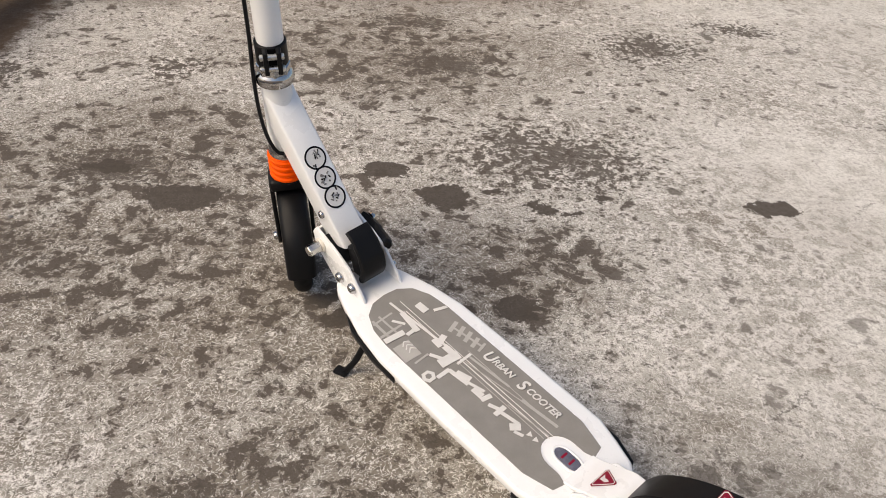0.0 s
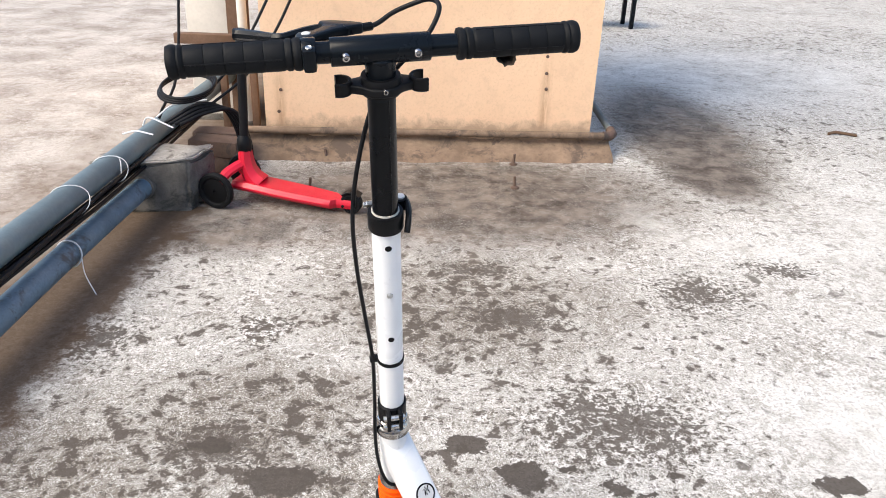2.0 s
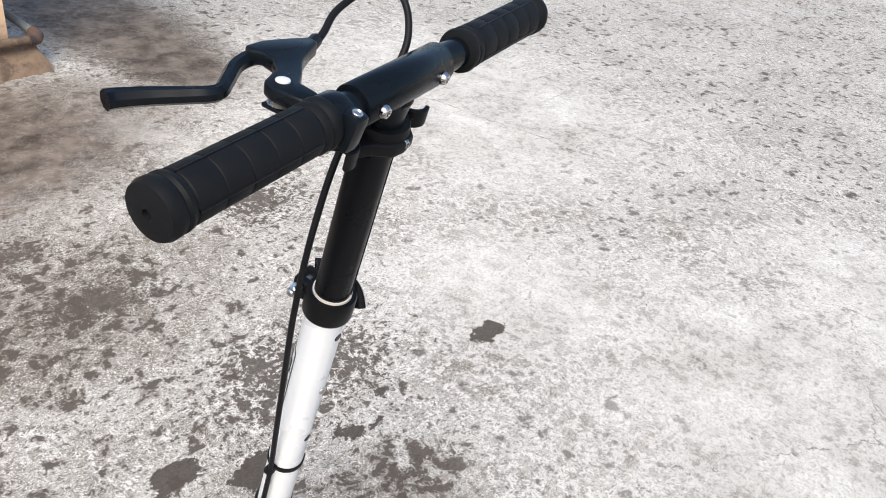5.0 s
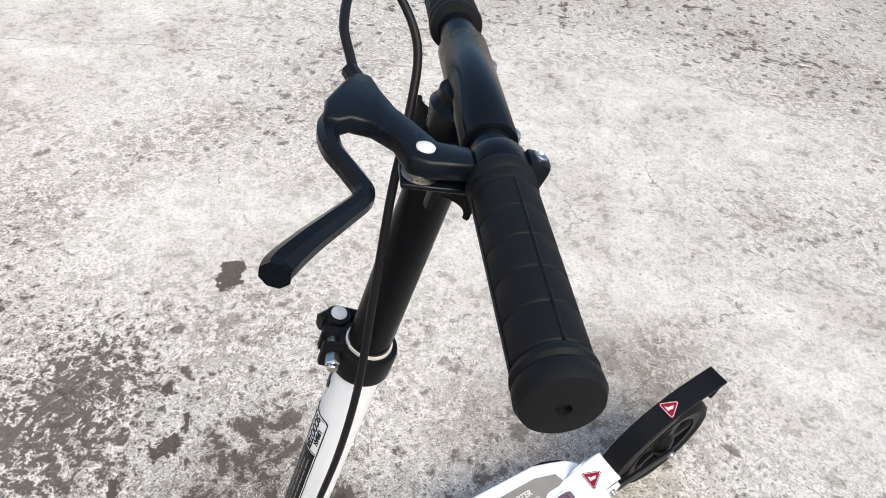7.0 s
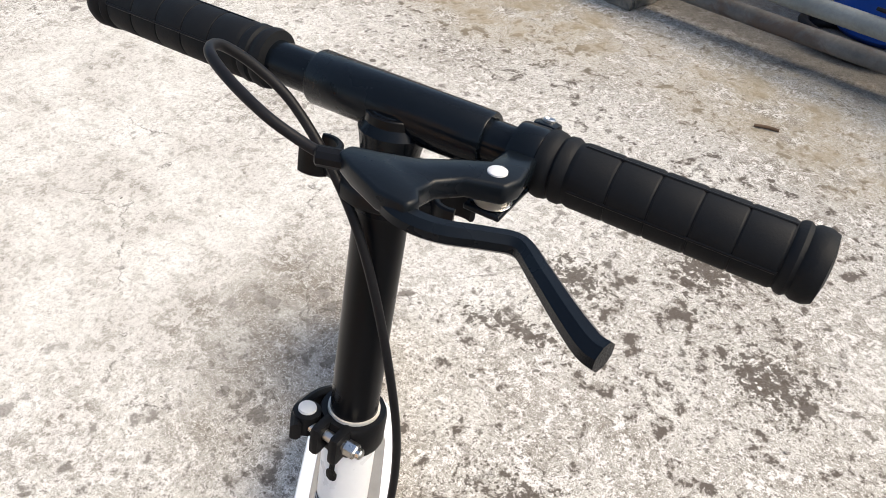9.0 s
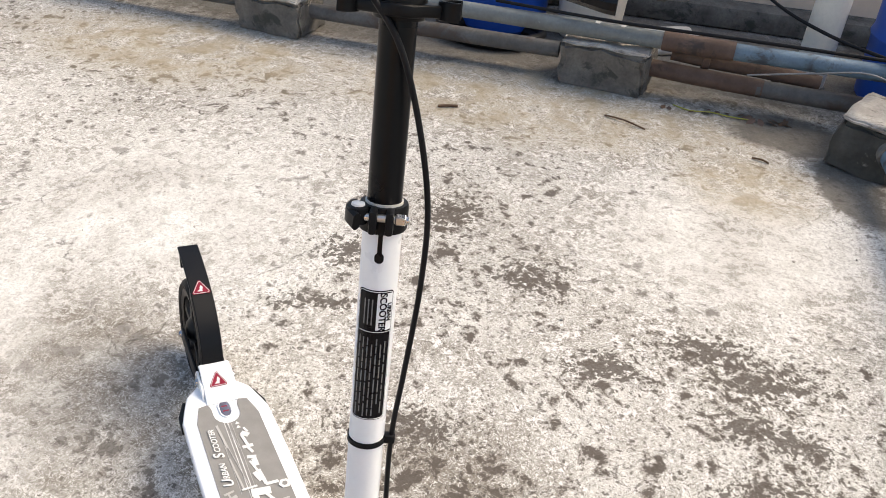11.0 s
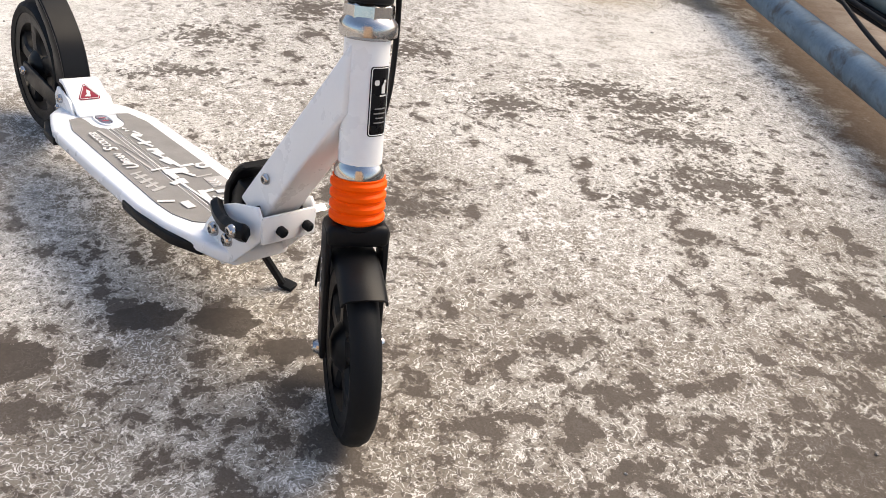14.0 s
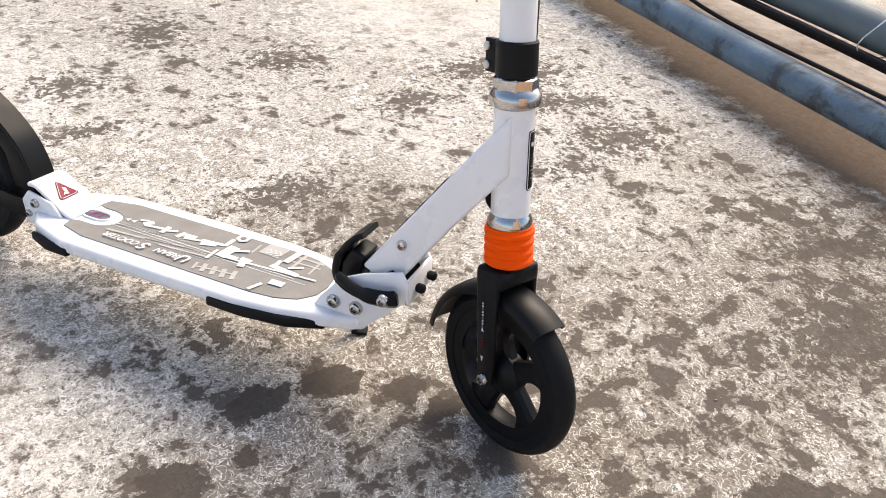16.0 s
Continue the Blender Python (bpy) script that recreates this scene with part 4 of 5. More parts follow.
# ---- wheels ----
def wheel_parts(parent, name, m, radius, width, label):
    """A spoked wheel round local x at m."""
    R = m @ pose(0, 0, 0, 0, 90, 0)
    w = width / 2
    tyre = part(name, lathe([(radius - 0.020, -w * 0.85), (radius - 0.010, -w), (radius - 0.003, -w * 0.7), (radius, -w * 0.25), (radius, w * 0.25), (radius - 0.003, w * 0.7), (radius - 0.010, w), (radius - 0.020, w * 0.85)], 56, R, closed=True), RUBBER, parent, label)
    part("rim", lathe([(radius - 0.035, -w * 0.70), (radius - 0.019, -w * 0.8), (radius - 0.019, w * 0.8), (radius - 0.035, w * 0.70), (radius - 0.032, 0)], 56, R, closed=True), BLACK, tyre)
    part("hub", lathe([(0.010, -w - 0.004), (0.019, -w), (0.027, -w * 0.5), (0.027, w * 0.5), (0.019, w), (0.010, w + 0.004)], 28, R), BLACK, tyre)
    for i in range(5):
        a = radians(72 * i + 20)
        bend = [(0, 0.018 * math.cos(a), 0.018 * math.sin(a)), (0, 0.045 * math.cos(a + 0.10), 0.045 * math.sin(a + 0.10)), (0, (radius - 0.027) * math.cos(a), (radius - 0.027) * math.sin(a))]
        part("spoke", sweep(curve_pts(bend, 4), rect(0.024, 0.017, 0.5), Vector((1, 0, 0)), m, [(1.3, 1.0), (1.15, 1.0), (1.05, 1.0), (1.0, 1.0), (1.0, 1.0), (1.1, 1.0), (1.3, 1.0), (1.7, 1.0), (2.1, 1.1)]), BLACK, tyre)
    return tyre


def screw(parent, m, r=0.006, name="bolt"):
    """A domed socket screw; z of m points out."""
    part(name, lathe([(r, 0), (r, r * 0.35), (r * 0.75, r * 0.75), (r * 0.45, r * 0.82), (r * 0.35, r * 0.3), (0.0006, r * 0.25)], 16, m), CHROME, parent)


# ---- the kick scooter ----
DM = pose(0.3875, 0.3875, 0, 0, 0, 43.8) @ pose(0, 0, 0, 0, -7, 0)      # frame: x right, y ahead, z up
DK = DM @ pose(0, 0.05, 0.1055, 3.0, 0, 0) @ pose(0, -0.05, 0)           # the deck's top face
AX_A, AX_B = Vector((-0.062, 0.768, 0.408)), Vector((-0.0605, 0.6365, 0.991))
sz = (AX_B - AX_A).normalized()
sx = Vector((0.392, 0.106, 0.030))
sx = (sx - sz * sx.dot(sz)).normalized()
sy = sz.cross(sx)
SM = Matrix.Translation(AX_A) @ Matrix((sx, sy, sz)).transposed().to_4x4()  # steering: z up the column, y ahead

scooter = thing("kick_scooter", (0.15, 0.6, 0), "white folding kick scooter with orange suspension boot on its kickstand", "scooter")


def yz(m, x):
    """Maps a plate's (x, y) to the frame's (y, z), with its thickness along x from x."""
    return m @ Matrix(((0, 0, 1, x), (1, 0, 0, 0), (0, 1, 0, 0), (0, 0, 0, 1)))


def build_deck():
    half = [(0.028, -0.030), (0.046, -0.012), (0.056, 0.000), (0.066, 0.030), (0.075, 0.062), (0.0765, 0.20), (0.0755, 0.32), (0.068, 0.375), (0.055, 0.425), (0.044, 0.458), (0.034, 0.474)]
    outline = half + [(-x, y) for x, y in half[::-1]]
    deck = part("deck", prism(outline, -0.018, 0.0, DK, 0.005, 3), WHITE, scooter)
    part("skid", prism([(0.0778, 0.335), (0.0778, 0.27), (0.071, 0.385), (0.055, 0.425), (0.052, 0.42), (0.068, 0.378)][:1] + [(0.070, 0.39), (0.052, 0.43), (0.045, 0.43), (0.06, 0.39), (0.068, 0.335), (0.070, 0.29), (0.0775, 0.285)], -0.021, -0.008, DK, 0.002), BLACK, deck, "black plastic edge strip")
    part("skid", prism([(-0.0778, 0.335), (-0.070, 0.39), (-0.052, 0.43), (-0.045, 0.43), (-0.06, 0.39), (-0.068, 0.335), (-0.070, 0.29), (-0.0775, 0.285)], -0.021, -0.008, DK, 0.002), BLACK, deck, "black plastic edge strip")
    for s in (1, -1):
        part("skid", prism([(s * 0.0765, 0.035), (s * 0.0775, 0.07), (s * 0.070, 0.072), (s * 0.058, 0.0), (s * 0.064, 0.0)], -0.021, -0.010, DK, 0.002), BLACK, deck, "black plastic edge strip")
    # grip tape: a rounded front, two points at the tail round the level window
    tape = [(0.0425, 0.036), (0.053, 0.075), (0.0545, 0.33), (0.051, 0.362), (0.040, 0.388), (0.022, 0.402), (0.0, 0.405)]
    tape = tape + [(-x, y) for x, y in tape[-2::-1]] + [(-0.0265, 0.032), (-0.0225, 0.045)]
    tape += [(-0.0225 * math.cos(radians(a)), 0.062 + 0.026 * math.sin(radians(a))) for a in range(0, 181, 15)] + [(0.0225, 0.045), (0.0265, 0.032)]
    pad = part("grip_pad", prism(tape, 0.0002, 0.0012, DK), PAD, deck, "grey grip tape with pale printed graphics")

    def pr(pts, mat=PRINT, z=0.0013):
        part("print", prism([(x, y - 0.010) for x, y in pts], z, z + 0.0004, DK), mat, pad)

    def bar(x0, y0, x1, y1, w, mat=PRINT, z=0.0013):
        d = Vector((x1 - x0, y1 - y0))
        d.normalize()
        nrm = Vector((-d.y, d.x)) * w / 2
        pr([(x0 + nrm.x, y0 + nrm.y), (x0 - nrm.x, y0 - nrm.y), (x1 - nrm.x, y1 - nrm.y), (x1 + nrm.x, y1 + nrm.y)], mat, z)

    # long fine lines and stepped blocks along the middle
    for x, y0, y1, w, mt in ((0.010, 0.095, 0.39, 0.0010, PRINT), (0.0045, 0.095, 0.37, 0.0014, PRINT), (-0.001, 0.10, 0.30, 0.0009, PRINT2), (0.022, 0.10, 0.26, 0.0009, PRINT2)):
        bar(x, y0, x, y1, w, mt, 0.0013)
    # stepped blocks and circuit strips, faint strips below
    stepped = ((-0.0385, 0.2433, -0.0176, 0.2431, 0.006), (-0.0189, 0.2429, -0.0155, 0.2091, 0.006), (-0.014, 0.2334, -0.0079, 0.2126, 0.008), (-0.0141, 0.2129, -0.0074, 0.187, 0.004), (-0.0153, 0.2001, -0.0149, 0.1836, 0.009), (-0.0198, 0.1806, -0.0052, 0.177, 0.007), (-0.0176, 0.1696, -0.0126, 0.1562, 0.005), (-0.0222, 0.1528, -0.0041, 0.1535, 0.007), (-0.014, 0.1515, -0.0095, 0.1242, 0.005), (-0.021, 0.1285, -0.0104, 0.1192, 0.01), (-0.0214, 0.1203, -0.0173, 0.1082, 0.004))
    nose = ((-0.0034, 0.3865, 0.0053, 0.2699, 0.0035), (-0.0223, 0.358, -0.0119, 0.3415, 0.004), (-0.002, 0.361, -0.007, 0.32, 0.008), (-0.0227, 0.3244, -0.0035, 0.3255, 0.006), (-0.053, 0.335, -0.0224, 0.3313, 0.009), (0.0246, 0.3589, 0.0254, 0.34, 0.011), (0.0342, 0.3345, 0.0528, 0.3273, 0.005), (-0.003, 0.2841, 0.0155, 0.2902, 0.009), (-0.0011, 0.295, -0.002, 0.279, 0.007), (-0.0217, 0.2786, -0.013, 0.2615, 0.005), (-0.022, 0.2574, 0.0082, 0.2538, 0.015), (0.0027, 0.2763, 0.0032, 0.2567, 0.009), (-0.0045, 0.2421, 0.0203, 0.2431, 0.004))
    faint = ((-0.0429, 0.376, -0.0427, 0.3371, 0.004), (-0.0311, 0.3768, -0.0298, 0.3328, 0.003), (-0.0466, 0.3691, -0.0126, 0.3702, 0.003), (-0.053, 0.3449, -0.0163, 0.344, 0.004), (-0.053, 0.3042, -0.0271, 0.3024, 0.03), (-0.0453, 0.2805, -0.0216, 0.2812, 0.003), (0.0255, 0.2915, 0.0447, 0.2978, 0.006), (0.0285, 0.2774, 0.0464, 0.2847, 0.006), (0.0289, 0.2644, 0.0473, 0.2709, 0.006), (0.0299, 0.2511, 0.0475, 0.2566, 0.006), (0.0317, 0.2399, 0.0478, 0.2437, 0.004), (0.0338, 0.2957, 0.0411, 0.2427, 0.003), (0.0058, 0.2464, 0.0222, 0.108, 0.0012), (0.016, 0.2455, 0.0218, 0.1714, 0.003), (0.0188, 0.1467, 0.0238, 0.0892, 0.004), (0.001, 0.1533, 0.006, 0.0878, 0.0012))
    for k, (x0, y0, x1, y1, w) in enumerate(faint):
        bar(x0, y0 + 0.010, x1, y1 + 0.010, w, PRINT2, 0.00135 + 0.00003 * k)
    for k, (x0, y0, x1, y1, w) in enumerate(stepped + nose):
        bar(x0, y0 + 0.010, x1, y1 + 0.010, w, PRINT, 0.0019 + 0.00003 * k)
    for k in range(3):
        y = 0.308 + 0.007 * k
        bar(-0.040, y, -0.034, y + 0.006, 0.0016, PRINT, 0.0030)
        bar(-0.034, y + 0.006, -0.028, y, 0.0016, PRINT, 0.0030)
    pr([(-0.046 + 0.010 * math.cos(radians(a)), 0.262 + 0.010 * math.sin(radians(a))) for a in range(0, 360, 60)], PRINT, 0.0024)
    pr([(-0.046 + 0.0045 * math.cos(radians(a)), 0.262 + 0.0045 * math.sin(radians(a))) for a in range(0, 360, 60)], PAD, 0.0030)
    for x, y in ((-0.010, 0.107), (-0.010, 0.117)):
        pr([(x - 0.004, y), (x + 0.004, y), (x, y - 0.007)], PRINT, 0.0024)
    for text, size, y in (("U", 0.0225, 0.2455), ("RBAN", 0.0135, 0.2190), ("S", 0.0235, 0.1840), ("COOTER", 0.0135, 0.1475)):
        part("lettering", words(text, size, DK @ pose(0.0355, y - 0.022, 0.0035, 0, 0, -90), 0.25, 0.0003), PRINT, pad)
    # level window
    part("level_window", prism([(0.0085 * math.cos(radians(a)), 0.051 + 0.014 * math.sin(radians(a)) + (0.006 if a < 180 else -0.006)) for a in range(0, 360, 12)], 0.0004, 0.002, DK, 0.0006), CLEAR, deck, "small smoky oval window")
    part("window_rim", sweep([(0.0105 * math.cos(radians(a)), 0.051 + 0.0165 * math.sin(radians(a)) + (0.005 if 0 < a < 180 else -0.005), 0.0012) for a in range(0, 361, 15)], 0.0016, m=DK), WHITE, deck)
    for yy in (0.044, 0.056):
        part("level_mark", prism([(-0.005, yy), (0.005, yy), (0.005, yy + 0.003), (-0.005, yy + 0.003)], 0.0021, 0.0024, DK), REDSTK, deck)
    # tail: a raised tongue that holds the brake
    tongue = curve_pts([(0, 0.034, 0.000), (0, 0.024, 0.003), (0, 0.012, 0.010), (0, 0.0, 0.018), (0, -0.016, 0.029), (0, -0.026, 0.034), (0, -0.036, 0.034)], 4)
    part("tongue", sweep(tongue, rect(0.054, 0.006, 0.5), Vector((0, 0, 1)), DK), WHITE, deck)
    for s in (1, -1):
        part("cheek", prism([(0.02, 0.0), (0.005, 0.018), (-0.034, 0.027), (-0.046, 0.012), (-0.042, -0.022), (-0.01, -0.022)], -0.002, 0.002, yz(DK, s * 0.029), 0.001), WHITE, deck)
        screw(deck, DK @ pose(s * 0.031, -0.022, 0.012, 0, s * 90, 0), 0.0065)
        screw(deck, DK @ pose(s * 0.031, -0.036, -0.006, 0, s * 90, 0), 0.005)
    sticker(deck, DK @ pose(0, -0.003, 0.0203, -34, 0, 0) @ pose(0, 0, 0.0036, 0, 0, 180), 0.026)
    return deck


def sticker(parent, m, size):
    """A red warning triangle with a pale blot; y of m points to its tip."""
    def tri(s):
        c = []
        for k in range(3):
            a = radians(90 + 120 * k)
            for da in (-18, 0, 18):
                c.append((s * 0.66 * math.cos(a + radians(da) * 0.35), s * 0.66 * math.sin(a + radians(da) * 0.35)))
        return c
    s = part("warning_sticker", prism(tri(size), 0, 0.0005, m), REDSTK, parent, "red triangular warning sticker")
    part("outline", join(*[sweep([(tri(size * 0.86)[i][0], tri(size * 0.86)[i][1], 0.0007), (tri(size * 0.86)[(i + 1) % 9][0], tri(size * 0.86)[(i + 1) % 9][1], 0.0007)], 0.0005, m=m) for i in range(9)]), INK, s)
    part("mark", prism([(-0.25 * size, -0.18 * size), (0.08 * size, -0.22 * size), (0.1 * size, -0.05 * size), (0.16 * size, 0.12 * size), (0.02 * size, 0.28 * size), (-0.06 * size, 0.1 * size), (-0.06 * size, -0.02 * size)], 0.0006, 0.0010, m), INK, s)


def build_rear():
    axle = (0, -0.180, 0.104)
    wheel_parts(scooter, "rear_wheel", DM @ pose(*axle), 0.104, 0.032, "black spoked rear wheel")
    # arms from the deck to the axle
    for s in (1, -1):
        part("rear_arm", prism([(-0.01, 0.085), (-0.06, 0.082), (-0.180, 0.085), (-0.190, 0.1), (-0.180, 0.115), (-0.06, 0.11), (-0.02, 0.118)], -0.0025, 0.0025, yz(DM, s * 0.026), 0.001), BLACK, scooter)
        screw(scooter, DM @ pose(s * 0.0285, -0.180, 0.1, 0, s * 90, 0), 0.007, "axle_bolt")
    line = curve_pts([(0, -0.036, 0.115), (0, -0.044, 0.150), (0, -0.064, 0.185), (0, -0.100, 0.217), (0, -0.145, 0.239), (0, -0.195, 0.251), (0, -0.245, 0.259)], 5)
    f = part("brake_fender", sweep(line, rect(0.038, 0.006, 0.5), Vector((0, 1, 0.3)), DM), BLACK, scooter, "black rear fender brake")
    part("lip", sweep(curve_pts([(0, -0.240, 0.254), (0, -0.233, 0.234), (0, -0.227, 0.224)], 4), rect(0.034, 0.010, 0.5), Vector((0, -1, 0)), DM), BLACK, f)
    for s in (1, -1):
        part("side", prism([(-0.036, 0.115), (-0.046, 0.150), (-0.066, 0.185), (-0.102, 0.215), (-0.14, 0.233), (-0.135, 0.219), (-0.102, 0.194), (-0.08, 0.165), (-0.07, 0.12)], -0.0015, 0.0015, yz(DM, s * 0.0175), 0.0005), BLACK, f)
    sticker(f, DM @ pose(0, -0.132, 0.2385, 24, 0, 180), 0.027)


def build_neck():
    # folding bracket: two cheeks and a cross plate
    cheek = [(0.405, 0.118), (0.452, 0.102), (0.475, 0.118), (0.520, 0.168), (0.522, 0.192), (0.512, 0.205), (0.468, 0.188), (0.44, 0.172), (0.415, 0.138)]
    br = None
    for s in (1, -1):
        ob = part("bracket" if br is None else "cheek", prism(cheek, -0.0022, 0.0022, yz(DM, 0.036 if s > 0 else -0.029), 0.0012), WHITE, br or scooter)
        br = br or ob
    part("cross_plate", box(0.065, 0.0045, 0.030, DM @ pose(0.0035, 0.521, 0.181, 8, 0, 0), 0.0015), WHITE, br)
    part("hinge_block", box(0.060, 0.05, 0.03, DM @ pose(0.0035, 0.487, 0.170, 40, 0, 0), 0.003), BLACK, br)
    for x in (-0.016, 0.016):
        part("bumper", cyl(0.0055, 0, 0.011, DM @ pose(x, 0.523, 0.18, -90, 0, 0), 12, 0.002), RUBBER, br)
    for s in (1, -1):
        screw(br, DM @ pose(0.038 if s > 0 else -0.031, 0.434, 0.139, 0, s * 90, 0), 0.0085)
        screw(br, DM @ pose(0.038 if s > 0 else -0.031, 0.463, 0.141, 0, s * 90, 0), 0.0085)
    # neck: a tapered box tube up to the head tube
    lo, hi = Vector((0.003, 0.466, 0.180)), Vector((0.003, 0.587, 0.370))
    SKEW = Matrix(((1, 0, -0.058, 0.058 * 0.18), (0, 1, 0, 0), (0, 0, 1, 0), (0, 0, 0, 1)))
    neck = part("neck_tube", prism([(0.592, 0.402), (0.601, 0.340), (0.552, 0.264), (0.499, 0.174), (0.458, 0.188)], -0.0222, 0.0222, yz(DM @ SKEW, 0.003), 0.004, 3), WHITE, scooter)
    d = (hi - lo).normalized()
    edge_lo, edge_hi = Vector((0.0025, 0.458, 0.188)), Vector((-0.0099, 0.592, 0.402))
    d = (edge_hi - edge_lo).normalized()
    NM = DM @ Matrix.Translation(edge_lo) @ Matrix((Vector((1, -d.x * d.y, -d.x * d.z)).normalized(), d, Vector((1, -d.x * d.y, -d.x * d.z)).normalized().cross(d))).transposed().to_4x4()
    for s in (1, -1):
        screw(neck, DM @ pose(0.000 + s * 0.0223, 0.502, 0.230, 0, s * 90, 0), 0.006)
    for k, y in enumerate((0.075, 0.105, 0.135)):
        ring = part("icon", lathe([(0.0163, 0), (0.0163, 0.0007), (0.0138, 0.0007), (0.0138, 0)], 32, NM @ pose(0.001, y, 0.0002), closed=True), LABEL, neck, "round black and white pictogram")
        part("disc", cyl(0.0139, 0, 0.0004, NM @ pose(0.001, y, 0.0002), 28, 0.0001), INK, ring)
        rng = random.Random(k)
        for j in range(11):
            x0, y0 = rng.uniform(-0.008, 0.008), rng.uniform(-0.008, 0.008)
            part("stroke", sweep([(x0, y0, 0.0006), (x0 + rng.uniform(-0.005, 0.005), y0 + rng.uniform(-0.006, 0.006), 0.0006)], 0.0010, m=NM @ pose(0.001, y, 0.0002)), LABEL if j % 2 else GREYINK, ring)
    # fold pedal: curved black lever behind the neck
    part("fold_pedal", sweep(curve_pts([(0.0, 0.430, 0.148), (0, 0.423, 0.164), (0, 0.424, 0.183), (0, 0.432, 0.200), (0, 0.442, 0.214), (0, 0.453, 0.222)], 5), rect(0.042, 0.008, 0.6), Vector((0, -1, 0.2)), DM, [(1.0, 1.3)] * 6 + [(1, 1.2)] * 6 + [(0.95, 1.0)] * 6 + [(0.9, 0.8)] * 8), BLACK, scooter, "black folding pedal behind the neck")
    part("pedal_web", prism([(0.428, 0.150), (0.428, 0.178), (0.440, 0.200), (0.458, 0.196), (0.455, 0.18), (0.45, 0.15)], -0.017, 0.017, yz(DM, 0), 0.003), BLACK, scooter)
    # quick release: lever on one side, nut on the other
    lev = part("release_lever", sweep(curve_pts([(0.040, 0.437, 0.176), (0.047, 0.455, 0.172), (0.052, 0.48, 0.172), (0.053, 0.505, 0.177), (0.050, 0.516, 0.180)], 5), rect(0.013, 0.020, 0.9), Vector((0, 0, 1)), DM, [(0.6, 0.6)] + [(1, 0.8)] * 9 + [(1.1, 1.0)] * 10 + [(0.8, 0.7)]), BLACK, scooter, "black quick-release lever")
    screw(lev, DM @ pose(0.0585, 0.503, 0.178, 0, 90, 0), 0.0075)
    part("release_nut", cyl(0.0085, 0.0, 0.024, DM @ pose(-0.031, 0.503, 0.178, 0, -90, 0), 6, 0.001), STEEL, scooter)
    part("washer", cyl(0.011, 0.0, 0.004, DM @ pose(-0.031, 0.503, 0.178, 0, -90, 0), 18, 0.001), PVC, scooter)
    # kickstand
    k = part("kickstand", sweep(curve_pts([(-0.030, 0.385, 0.075), (-0.050, 0.392, 0.066), (-0.066, 0.398, 0.040), (-0.080, 0.412, 0.012)], 5), rect(0.010, 0.010, 0.7), Vector((0, 0, 1)), DM), BLACK, scooter, "black metal kickstand leg")
    part("foot", box(0.016, 0.022, 0.007, DM @ pose(-0.083, 0.415, 0.0145, 0, 12, 20), 0.003), RUBBER, k)
    part("pivot", box(0.05, 0.04, 0.02, DM @ pose(-0.02, 0.385, 0.076), 0.003), BLACK, k)


